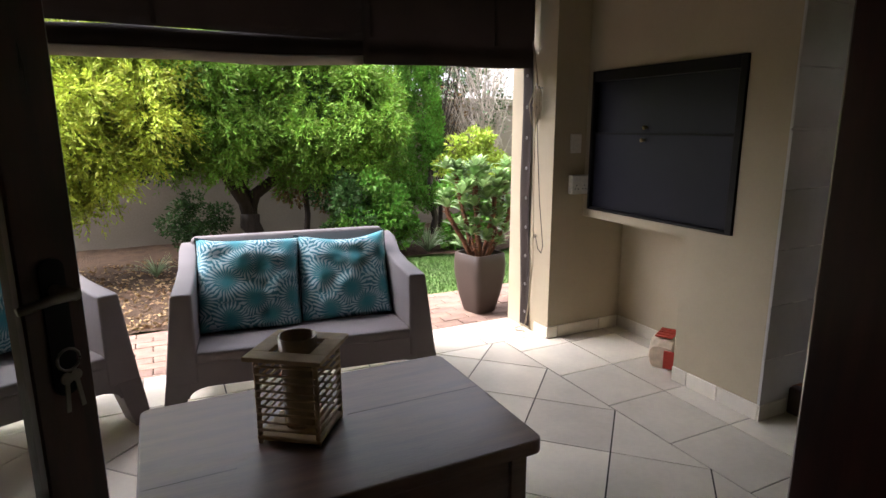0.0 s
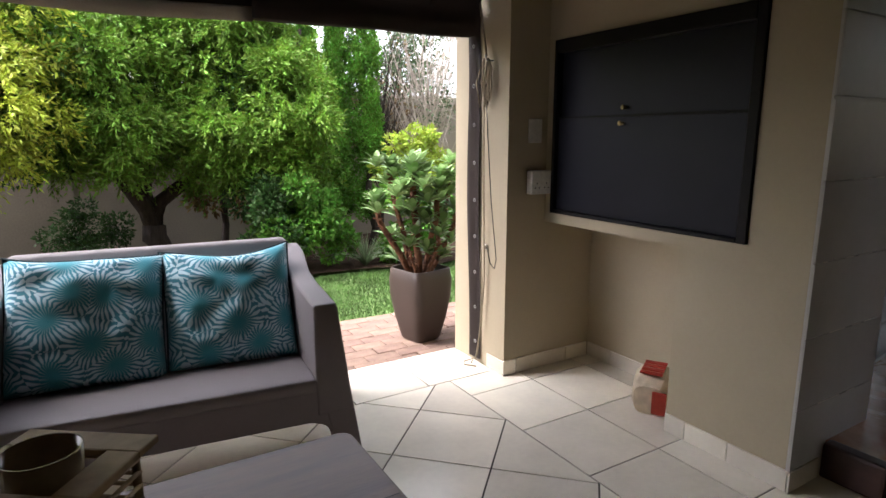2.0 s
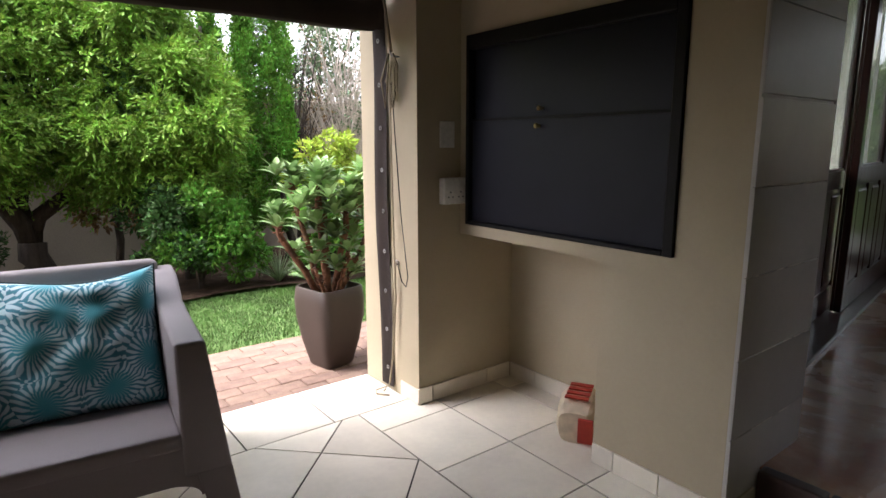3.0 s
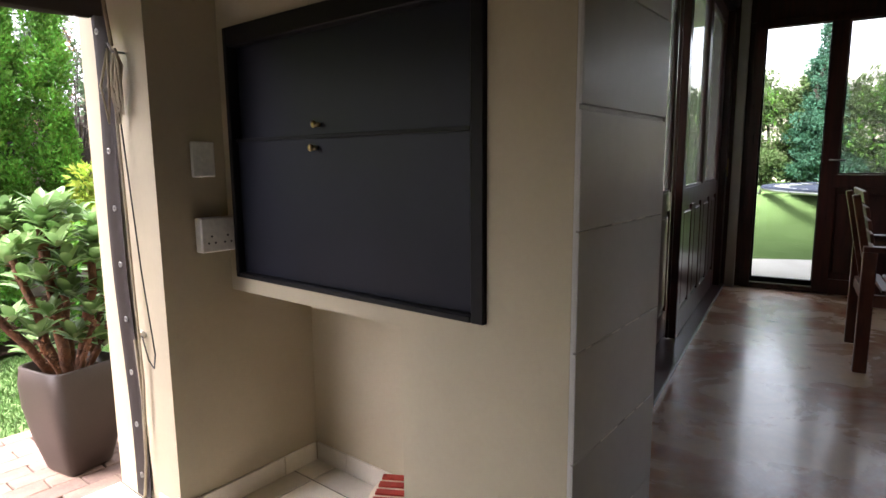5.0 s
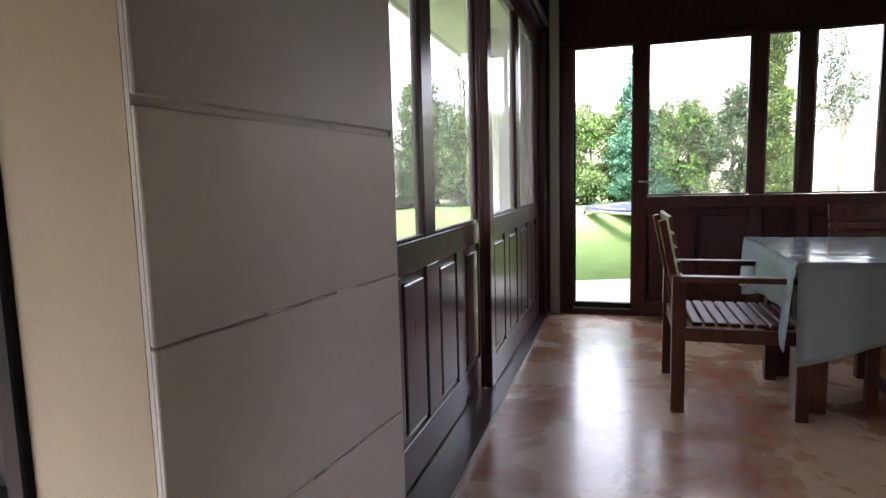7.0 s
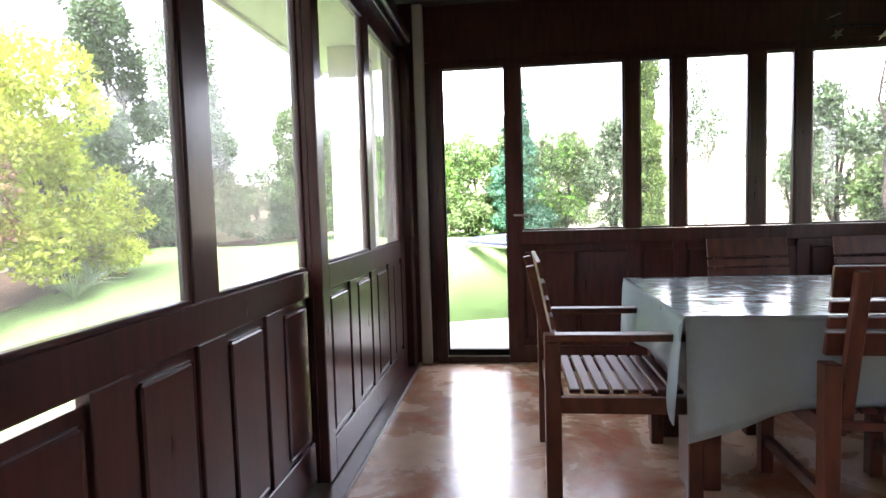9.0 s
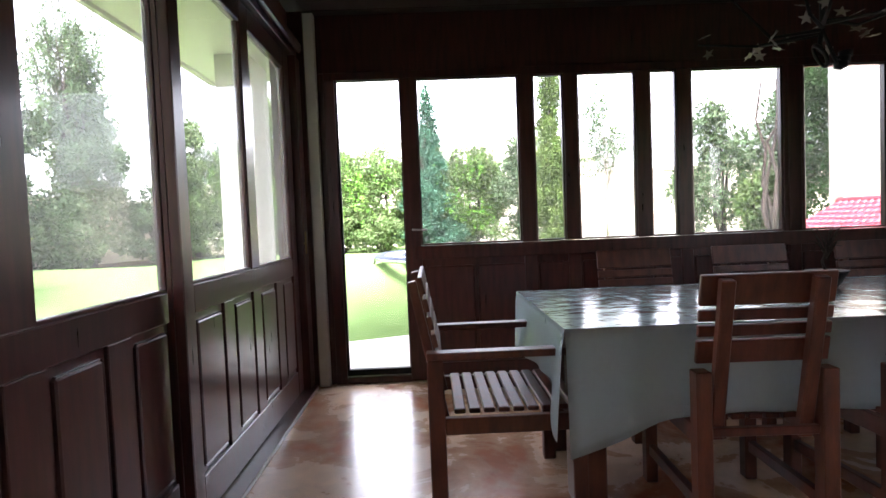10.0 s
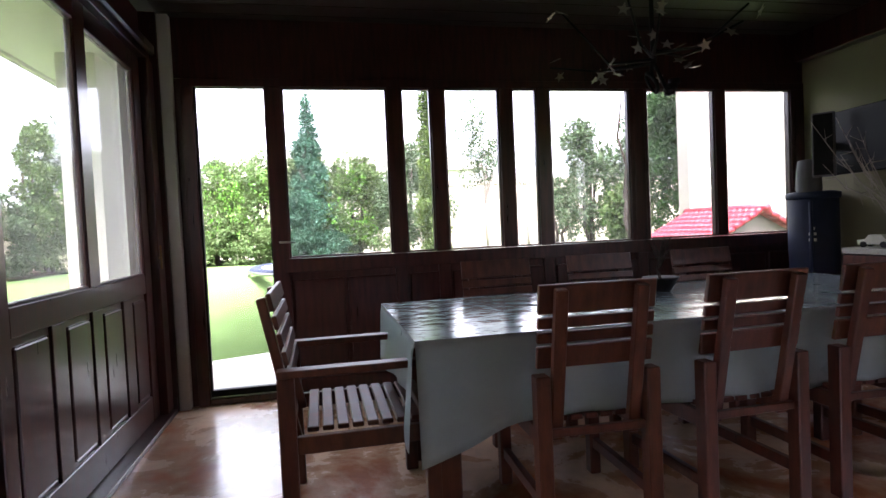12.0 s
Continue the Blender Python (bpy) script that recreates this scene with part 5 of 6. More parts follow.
def paper_bag():
    t = thing("charcoal_bag", "crumpled brown paper bag with a red end lying in the niche", "bag", pose(2.85, 2.505, FLOOR, 0, 0, 30))
    bm = bmesh.new()
    n, rows_ = 18, []
    for i in range(9):
        f = i / 8
        s = 1 - 0.25 * abs(2 * f - 1) ** 3
        rows_.append([bm.verts.new((-0.13 + 0.26 * f + 0.008 * noise.noise((k, i, 0)), 0.085 * s * math.copysign(abs(math.cos(a)) ** 0.6, math.cos(a)) + 0.01 * noise.noise((i * 1.3, k * 1.7, 2)), 0.085 * s + 0.085 * s * math.copysign(abs(math.sin(a)) ** 0.6, math.sin(a)) + 0.008 * noise.noise((i, k, 5)))) for k, a in enumerate(math.tau * k / n for k in range(n))])
    for a, b in zip(rows_, rows_[1:]):
        for k in range(n):
            bm.faces.new((a[k], b[k], b[(k + 1) % n], a[(k + 1) % n]))
    bm.faces.new(rows_[0]), bm.faces.new(rows_[-1][::-1])
    part("sack", bm, M_BAG, t)
    part("red_label", cuboid(-0.146, -0.134, -0.075, -0.015, 0.012, 0.115, bev=0.003), M_RED, t, "red printed label")
    for k in range(4):
        part("print_bar", cuboid(-0.09 + 0.045 * k, -0.065 + 0.045 * k, -0.045, 0.05, 0.1695, 0.1765), M_RED, t, "red printed bar")


paper_bag()


def planter():
    t = thing("plant_pot", "tall brown tapered square planter on the pavers", "planter", pose(2.45, 3.99, -0.195, 0, 0, 12) @ Matrix.Diagonal((0.77, 0.77, 1.08, 1)))
    prof = [(0.0, 0.0), (0.115, 0.0), (0.125, 0.01), (0.165, 0.13), (0.195, 0.27), (0.2, 0.36), (0.19, 0.425), (0.183, 0.43), (0.172, 0.428), (0.172, 0.38), (0.0, 0.38)]
    part("pot", lathe(bmesh.new(), prof, 56, 7), M_POT, t, smooth=True)
    part("soil", lathe(bmesh.new(), [(0.0, 0.386), (0.17, 0.384)], 24, 7), M_SOIL, t)
    return t


planter()


def succulent():
    rng = np.random.default_rng(77)
    t = thing("succulent", "tall fleshy-leaved succulent with thick red-brown stems", "plant", pose(2.45, 3.99, 0.216) @ Matrix.Diagonal((0.95, 0.95, 0.95, 1)))
    stems = [((-0.06, 0.0), (-0.31, -0.02, 0.50), 0.024), ((-0.02, -0.03), (-0.06, -0.02, 0.66), 0.03), ((0.04, 0.02), (0.13, -0.02, 0.56), 0.024), ((-0.03, 0.05), (-0.16, 0.10, 0.70), 0.022), ((0.06, -0.03), (0.24, -0.05, 0.42), 0.02), ((0.02, 0.06), (0.05, 0.14, 0.72), 0.022), ((0.0, -0.07), (0.05, -0.16, 0.28), 0.016), ((-0.05, -0.05), (-0.14, -0.12, 0.22), 0.014), ((0.08, 0.04), (0.27, 0.08, 0.60), 0.02)]
    heads = []
    for (bx, by), e, r in stems:
        p = [Vector((bx, by, 0.0)), Vector((bx + (e[0] - bx) * 0.45, by + (e[1] - by) * 0.45, e[2] * 0.4)), Vector((e[0] * 0.97, e[1] * 0.97, e[2] * 0.8)), Vector(e)]
        pts = []
        for i in range(13):
            f = i / 12 * 3
            k = min(2, int(f))
            q = p[k].lerp(p[k + 1], f - k)
            pts.append(tuple(q + Vector(rng.normal(size=3) * 0.004)))
        bm = tube(bmesh.new(), pts, r * 0.85, r * 0.7, 8)
        for i in range(30):
            f = rng.uniform(0.25, 0.95) * 12
            q = Vector(pts[int(f)])
            a = rng.uniform(0, math.tau)
            o = Vector((math.cos(a), math.sin(a), 0.2))
            rod(bm, q + o * r * 0.7, q + o * (r + 0.012), 0.006, 0.002, 5)
        part("stem", bm, M_STEM, t, smooth=True)
        heads.append((Vector(e), 19 if r > 0.018 else 11))
        if r > 0.02:
            heads.append((Vector(e) + Vector((rng.uniform(-0.09, 0.09), rng.uniform(-0.09, 0.09), rng.uniform(-0.12, 0.04))), 10))
    for k in range(24):
        heads.append((Vector((rng.uniform(-0.2, 0.22), rng.uniform(-0.14, 0.14), rng.uniform(0.06, 0.45))), 9))
    for k in range(24):
        heads.append((Vector((rng.uniform(-0.3, 0.28), rng.uniform(-0.16, 0.16), rng.uniform(0.46, 0.72))), 12))
    for c, n in heads:
        bm = bmesh.new()
        for k in range(n):
            a, rise = k * 2.4 + rng.uniform(-0.2, 0.2), 0.15 + 0.95 * k / n
            d = Vector((math.cos(a) * math.cos(rise), math.sin(a) * math.cos(rise), math.sin(rise)))
            s = d.cross(Vector((0, 0, 1))).normalized()
            u = s.cross(d)
            ln, wd = 0.116 * rng.uniform(0.75, 1.15), 0.047 * rng.uniform(0.8, 1.15)
            rows_ = []
            for i, w in enumerate((0.18, 0.5, 0.9, 1.0, 0.75, 0.2)):
                f = i / 5
                q = c + d * ln * f + u * (0.018 * math.sin(f * 2.2) - 0.012 * f)
                rows_.append((bm.verts.new(q + s * wd * w / 2 + u * 0.006 * w), bm.verts.new(q), bm.verts.new(q - s * wd * w / 2 + u * 0.006 * w)))
            for x, y in zip(rows_, rows_[1:]):
                bm.faces.new((x[0], x[1], y[1], y[0])), bm.faces.new((x[1], x[2], y[2], y[1]))
        part("leaf_rosette", bm, L_JADE, t, smooth=True)
    return t


succulent()
# ---- things in the dining room (in its own axes) ----
def dining_chair(name, label, m, arms, group):
    """A slatted hardwood chair. Origin on the floor under the middle of the seat; it faces +y, back at -y."""
    t = thing(name, label, "chair", m, group)
    w, d = 0.29 if arms else 0.205, 0.26
    seat, arm = 0.42, 0.645 if arms else 0.60
    for s in (-1, 1):
        part("back_leg", cuboid(s * w - 0.026, s * w + 0.026, -d - 0.03, -d + 0.03, 0, arm - (0.022 if arms else 0), bev=0.004), M_CHAIR, t)
        part("front_leg", cuboid(s * w - 0.024, s * w + 0.024, d - 0.03, d + 0.025, 0, arm - 0.022 if arms else seat - 0.002, bev=0.004), M_CHAIR, t)
        part("side_rail", cuboid(s * w - 0.014, s * w + 0.014, -d + 0.031, d - 0.031, seat - 0.075, seat - 0.012, bev=0.003), M_CHAIR, t)
        if arms:
            part("armrest", cuboid(s * w - 0.032, s * w + 0.032, -d - 0.03, d + 0.05, arm - 0.021, arm + 0.006, bev=0.005, seg=2), M_CHAIR, t)
        else:
            part("stretcher", cuboid(s * w - 0.014, s * w + 0.014, -d + 0.031, d - 0.031, 0.12, 0.165, bev=0.003), M_CHAIR, t)
        part("back_post", beam(bmesh.new(), (s * (w - 0.058), -d + 0.035, seat - 0.06), (s * (w - 0.058), -d - 0.075, 0.905), 0.034, 0.045, 0.004), M_CHAIR, t)
    part("front_rail", cuboid(-w + 0.025, w - 0.025, d - 0.012, d + 0.012, seat - 0.075, seat - 0.012, bev=0.003), M_CHAIR, t)
    part("back_rail", cuboid(-w + 0.027, w - 0.027, -d - 0.012, -d + 0.012, seat - (0.075 if arms else 0.042), seat - 0.012, bev=0.003), M_CHAIR, t)
    n = 9 if arms else 7
    for k in range(n):
        if arms:
            y = -d + 0.065 + k * 0.0545
            part("seat_slat", cuboid(-w + 0.027, w - 0.027, y, y + 0.042, seat - 0.011, seat + 0.008, bev=0.004), M_CHAIR, t)
        else:
            x0 = -w + 0.012 + k * 2 * (w - 0.03) / (n - 1)
            part("seat_slat", cuboid(x0, x0 + 0.048 if k < n - 1 else x0 + 0.024, -d + 0.062, d + 0.03, seat - 0.011, seat + 0.008, bev=0.003), M_CHAIR, t)
    for z0, z1 in ((0.62, 0.70), (0.712, 0.752), (0.764, 0.804), (0.816, 0.92)) if not arms else ((0.60, 0.65), (0.665, 0.715), (0.73, 0.78), (0.795, 0.845), (0.86, 0.925)):
        zc = (z0 + z1) / 2
        y = -d + 0.035 + (zc - seat + 0.06) / (0.905 - seat + 0.06) * -0.11 + 0.034
        part("back_slat", beam(bmesh.new(), (-w - (0.0 if arms else 0.012), y, zc), (w + (0.0 if arms else 0.012), y, zc), z1 - z0, 0.017, 0.003, up=(0, 1, 0.2)), M_CHAIR, t)
    return t


dining_chair("armchair", "red-brown slatted hardwood armchair at the head of the table", MD @ pose(2.68, -0.975, 0, 0, 0, 180), True, "chairs round the dining table")
near = dining_chair("dining_chair", "red-brown slatted hardwood dining chair pushed under the table", MD @ pose(2.42, -1.80, 0, 0, 0, -92), False, "chairs round the dining table")
for u, v, a in ((2.41, -2.41, -88), (2.42, -3.03, -91), (2.42, -3.64, -90)):
    copy_thing(near, MD @ pose(u, v, 0, 0, 0, a))
for v, a in ((-1.90, 91), (-2.57, 89), (-3.30, 90)):
    copy_thing(near, MD @ pose(3.36, v, 0, 0, 0, a))


def dining_table():
    t = thing("dining_table", "long heavy red-brown wooden dining table", "table", MD @ pose(2.82, -2.53, 0))
    hu, hv, h = 0.55, 1.36, 0.73
    part("tabletop", cuboid(-hu + 0.005, hu - 0.005, -hv + 0.005, hv - 0.005, h - 0.04, h - 0.002, bev=0.006), M_CHAIR, t)
    for su in (-1, 1):
        for sv in (-1, 1):
            u, v = su * (hu - 0.28), sv * (hv - 0.13)
            part("leg", cuboid(u - 0.06, u + 0.06, v - 0.065, v + 0.065, 0, h - 0.041, bev=0.006), M_CHAIR, t)
        part("apron", cuboid(su * (hu - 0.29), su * (hu - 0.26), -hv + 0.2, hv - 0.2, h - 0.13, h - 0.041), M_CHAIR, t)


dining_table()


def tablecloth():
    t = thing("tablecloth", "pale blue-grey oilcloth with a glossy clear cover over the table", "tablecloth", MD @ pose(2.82, -2.53, 0))
    hu, hv, h = 0.556, 1.366, 0.734
    bm, n, k2 = bmesh.new(), 40, 24
    g = [[bm.verts.new((-hu + 2 * hu * i / k2, -hv + 2 * hv * j / (2 * n), h + 0.0025 * noise.noise((i * 0.5, j * 0.5, 1)) + 0.003)) for j in range(2 * n + 1)] for i in range(k2 + 1)]
    for a, b in zip(g, g[1:]):
        for j in range(2 * n):
            bm.faces.new((a[j], b[j], b[j + 1], a[j + 1]))
    part("cover_top", bm, M_SHEET, t, "glossy clear plastic cover", True)

    def skirt(along, length, at_edge, drop, name):
        bm, rows_ = bmesh.new(), []
        for i in range(61):
            f = i / 60
            s, low = -length + 2 * length * f, drop(f)
            col = []
            for k in range(13):
                q = k / 12
                fold = 0.016 * math.sin(s * 9 + 0.7) * q + 0.01 * math.sin(s * 23) * q * q
                out = at_edge + math.copysign(min(1, q * 6) * 0.006 + 0.02 * q + fold, at_edge)
                z = h + 0.004 - (h - low) * q
                col.append(bm.verts.new((out, s, z) if along == "v" else (s, out, z)))
            rows_.append(col)
        for a, b in zip(rows_, rows_[1:]):
            for k in range(12):
                bm.faces.new((a[k], b[k], b[k + 1], a[k + 1]))
        bmesh.ops.solidify(bm, geom=bm.faces[:], thickness=0.002)
        part(name, bm, M_CLOTH, t, smooth=True)

    def near_drop(f):
        s = (1 - f) * 2 * hv
        return 0.43 - 0.14 * math.exp(-((s / 0.3) ** 2)) + 0.012 * math.sin(s * 5) - 0.04 * math.exp(-(((s - 1.5) / 0.3) ** 2))
    skirt("v", hv, -hu, near_drop, "near_skirt")
    skirt("v", hv, hu, lambda f: 0.46 - 0.08 * math.exp(-(((1 - f) / 0.08) ** 2)), "far_skirt")
    skirt("u", hu, hv, lambda f: 0.50 - 0.16 * math.exp(-((f / 0.12) ** 2)) - 0.06 * math.exp(-(((1 - f) / 0.15) ** 2)), "end_skirt")
    skirt("u", hu, -hv, lambda f: 0.47, "end_skirt")


tablecloth()
b = thing("bonsai_pot", "dark oval dish with a small bare bonsai tree on the tablecloth", "plant pot", MD @ pose(3.05, -2.62, 0.741))
part("dish", lathe(bmesh.new(), [(0.0, 0.0), (0.05, 0.0), (0.085, 0.06), (0.095, 0.075), (0.088, 0.075), (0.0, 0.06)]), M_DSTEEL, b, smooth=True)
rng = np.random.default_rng(9)
bm = tube(bmesh.new(), [(0, 0, 0.06), (0.015, 0.01, 0.12), (-0.02, 0.0, 0.19)], 0.01, 0.006)
for k in range(16):
    a = rng.uniform(0, math.tau)
    e = Vector((0.07 * math.cos(a), 0.09 * math.sin(a), rng.uniform(0.18, 0.30)))
    part("twig", tube(bmesh.new(), [(0, 0, rng.uniform(0.12, 0.19)), tuple(e * 0.6 + Vector((0, 0, 0.08))), tuple(e)], 0.004, 0.0015, 5), M_BARK, b)
part("bonsai_stem", bm, M_BARK, b)
tagged(new("ashtray", mesh_of("ashtray", lathe(bmesh.new(), [(0.0, 0.0), (0.05, 0.0), (0.06, 0.012), (0.058, 0.022), (0.05, 0.012), (0.0, 0.008)]), M_CUP, True)), "small glass dish on the tablecloth", "dish").matrix_basis = MD @ pose(2.95, -2.95, 0.741)


def chandelier():
    t = thing("chandelier", "dark metal branch chandelier with pale metal leaves hanging over the table", "lamp", MD @ pose(3.12, -2.66, 0))
    rng = np.random.default_rng(21)
    part("rod", rod(bmesh.new(), (0, 0, 2.59), (0, 0, 2.0), 0.012), M_DSTEEL, t, smooth=True)
    part("canopy", lathe(bmesh.new(), [(0.0, 2.592), (0.07, 2.592), (0.06, 2.565), (0.0, 2.56)]), M_DSTEEL, t, smooth=True)
    ends = []
    for k in range(9):
        a = k * math.tau / 9 + rng.uniform(-0.2, 0.2)
        r = rng.uniform(0.34, 0.60)
        mid, e = (0.5 * r * math.cos(a), 0.5 * r * math.sin(a), 1.98 + rng.uniform(-0.05, 0.05)), (r * math.cos(a), r * math.sin(a), 2.08 + rng.uniform(-0.06, 0.22))
        part("branch", tube(bmesh.new(), [(0, 0, 1.96 + 0.01 * k), mid, e], 0.010, 0.005), M_DSTEEL, t, smooth=True)
        ends += [mid, e]
    part("curl", tube(bmesh.new(), [(0.02 + 0.05 * math.cos(a) * (1 - a / 14), 0.03 * math.sin(a), 1.86 + 0.05 * math.sin(a)) for a in np.linspace(1.6, 9, 18)], 0.011, 0.007), M_DSTEEL, t, smooth=True)
    part("drop", tube(bmesh.new(), [(0, 0, 2.0), (0.02, 0, 1.92), (0.0, 0.0, 1.87)], 0.012, 0.01), M_DSTEEL, t, smooth=True)
    for k in range(30):
        c = Vector(ends[k % len(ends)]) + Vector(rng.normal(size=3) * 0.05)
        bm = bmesh.new()
        star = [(0.036 * (1 if i % 2 == 0 else 0.42) * math.cos(math.pi * i / 5), 0.036 * (1 if i % 2 == 0 else 0.42) * math.sin(math.pi * i / 5)) for i in range(10)]
        prism(bm, star, -0.0015, 0.0015)
        bmesh.ops.transform(bm, matrix=pose(*c, rng.uniform(-60, 60), rng.uniform(-60, 60), rng.uniform(0, 90)), verts=bm.verts)
        part("metal_leaf", bm, M_METALLEAF, t)
    for k in range(3):
        e = (0.10 + 0.05 * k, -0.16 - 0.05 * k, 1.82 + 0.04 * k)
        part("candle_cup", lathe(bmesh.new(), [(0.0, -0.01), (0.03, 0.0), (0.034, 0.03), (0.03, 0.03), (0.0, 0.01)], 14), M_DSTEEL, t, smooth=True).location = e
        part("arm", tube(bmesh.new(), [(0, 0, 1.98), (e[0] * 0.6, e[1] * 0.6, 1.86), e], 0.007, 0.006), M_DSTEEL, t, smooth=True)


chandelier()

# along the right-hand wall
tv = thing("television", "black flat television folded against the wall on its bracket", "television", MD @ pose(3.60, -4.70, 1.63, 0, 0, -6))
case = part("case", cuboid(-0.42, 0.42, -0.03, 0.03, -0.235, 0.235, bev=0.006), M_DSTEEL, tv)
part("screen", cuboid(-0.40, 0.40, 0.031, 0.034, -0.215, 0.215), M_SCREEN, case)
part("bracket", cuboid(-0.06, 0.06, -0.13, -0.031, -0.06, 0.06, bev=0.004), M_DSTEEL, tv)
sp = thing("loudspeaker", "slim dark loudspeaker with a grey rim beside the television", "loudspeaker", MD @ pose(3.965, -4.60, 1.62, 0, 0, 35))
case = part("case", cuboid(-0.075, 0.075, 0.0, 0.05, -0.24, 0.24, bev=0.012, seg=2), M_GREYMESH, sp, "grey rim")
part("grille", cuboid(-0.064, 0.064, 0.051, 0.057, -0.225, 0.225, bev=0.004), M_DSTEEL, case)
part("bracket", cuboid(-0.02, 0.02, -0.22, -0.001, -0.03, 0.03), M_DSTEEL, sp)


def golf_bag():
    t = thing("tall_bag", "tall navy fabric bag with a grey mesh top", "bag", MD @ pose(4.12, -4.64, 0, 0, 0, -40))
    body = part("body", lathe(bmesh.new(), [(0.0, 0.0), (0.15, 0.0), (0.17, 0.03), (0.165, 0.5), (0.175, 0.9), (0.172, 1.22), (0.16, 1.25), (0.0, 1.25)], 26), M_NAVY, t, smooth=True)
    part("collar", lathe(bmesh.new(), [(0.15, 1.22), (0.185, 1.225), (0.187, 1.27), (0.15, 1.28)], 26), M_NAVY, t, "dark collar", True)
    part("mesh_top", lathe(bmesh.new(), [(0.085, 1.26), (0.09, 1.3), (0.085, 1.42), (0.07, 1.52), (0.0, 1.53)], 20), M_GREYMESH, t, "grey mesh cover", True).location = (-0.075, 0.03, 0)
    bm = bmesh.new()
    for z, wd in ((0.90, 0.05), (0.945, 0.05), (0.985, 0.03)):
        box(bm, -0.1795, -0.172, 0.02 - wd / 2, 0.02 + wd / 2, z, z + 0.022, 0.002)
    part("white_mark", bm, M_PLASTIC, body, "pale printed mark")
    part("strap", tube(bmesh.new(), [(-0.17, 0.03, 1.2), (-0.215, 0.03, 0.95), (-0.17, 0.03, 0.6)], 0.014), M_NAVY, body, smooth=True)


golf_bag()
s = thing("sideboard", "red-brown slatted wooden sideboard with a pale top", "sideboard", MD @ pose(3.17, -4.62, 0))
part("body", cuboid(-0.42, 0.42, -0.22, 0.2, 0.06, 0.70, bev=0.004), M_CHAIR, s)
for k in range(4):
    part("slat", cuboid(-0.45, 0.45, 0.201, 0.222, 0.10 + 0.155 * k, 0.225 + 0.155 * k, bev=0.004), M_CHAIR, s)
part("middle_board", cuboid(-0.46, 0.46, -0.23, 0.23, 0.72, 0.82, bev=0.006), M_CHAIR, s)
part("worktop", cuboid(-0.46, 0.46, -0.235, 0.235, 0.825, 0.865, bev=0.004), M_CONC, s, "pale stone top")
for sx in (-1, 1):
    part("foot", cuboid(sx * 0.36 - 0.04, sx * 0.36 + 0.04, -0.18, 0.18, 0, 0.059, bev=0.003), M_CHAIR, s)
car = thing("model_car", "small pale model car on the sideboard", "toy car", MD @ pose(3.47, -4.50, 0.868, 0, 0, 12))
bm = bmesh.new()
prism(bm, [(-0.10, 0.02), (0.10, 0.02), (0.105, 0.05), (0.055, 0.055), (0.03, 0.085), (-0.05, 0.085), (-0.075, 0.055), (-0.105, 0.05)], -0.04, 0.04, "y", 0.004)
part("car_body", bm, M_PLASTIC, car)
for sx in (-1, 1):
    for sy in (-1, 1):
        part("wheel", rod(bmesh.new(), (sx * 0.062, sy * 0.034, 0.02), (sx * 0.062, sy * 0.046, 0.02), 0.02, seg=14), M_HOLE, car)
v = thing("twig_vase", "tall vase of bleached bare branches on the sideboard", "vase", MD @ pose(3.28, -4.50, 0.866))
part("vase", lathe(bmesh.new(), [(0.0, 0.0), (0.05, 0.0), (0.07, 0.08), (0.05, 0.18), (0.035, 0.24), (0.03, 0.24), (0.04, 0.17), (0.0, 0.03)]), M_CUP, v, smooth=True)
rng = np.random.default_rng(33)
for k in range(11):
    a, r = rng.uniform(-1.9, 1.9), rng.uniform(0.15, 0.50)
    e = Vector((r * math.cos(a) + 0.1, r * 0.45 * math.sin(a) + 0.08, rng.uniform(0.55, 0.95)))
    bm = tube(bmesh.new(), [(0, 0, 0.05), (e.x * 0.25, e.y * 0.25, 0.3), tuple(e * 0.7), tuple(e)], 0.006, 0.002, 5)
    for _ in range(5):
        f = e * rng.uniform(0.45, 0.95)
        tube(bm, [tuple(f), tuple(f + Vector(rng.normal(size=3) * 0.05) + Vector((0, 0, 0.04)))], 0.003, 0.001, 4)
    part("twig", bm, M_TWIG, v)

# ---- east garden, seen through the glass ----
def trampoline():
    t = thing("trampoline", "low round trampoline with a dark mat on the lawn", "trampoline", pose(10.9, 0.75, 0.0))
    R, z = 2.1, 0.72
    part("mat", lathe(bmesh.new(), [(0.0, z - 0.01), (R - 0.3, z)], 48), M_MAT, t, "dark woven mat", True)
    part("rim_pad", lathe(bmesh.new(), [(R - 0.14, z + 0.004), (R - 0.12, z + 0.02), (R, z + 0.02), (R + 0.02, z)], 48), M_MAT, t, "dark padded rim", True)
    part("frame_ring", tube(bmesh.new(), [((R + 0.01) * math.cos(a), (R + 0.01) * math.sin(a), z - 0.02) for a in np.linspace(0, math.tau, 49)], 0.02, seg=6), M_CHROME, t, smooth=True)
    for k in range(40):
        a = math.tau * k / 40
        part("spring", rod(bmesh.new(), ((R - 0.3) * math.cos(a), (R - 0.3) * math.sin(a), z), ((R - 0.13) * math.cos(a), (R - 0.13) * math.sin(a), z + 0.005), 0.012, seg=5), M_CHROME, t)
    for k in range(5):
        a = math.tau * k / 5 + radians(98)
        x, y = R * math.cos(a), R * math.sin(a)
        part("leg", tube(bmesh.new(), [(x, y, z - 0.02), (x * 1.02, y * 1.02, ground_z(10.9 + x, 0.75 + y))], 0.022, seg=7), M_CHROME, t)


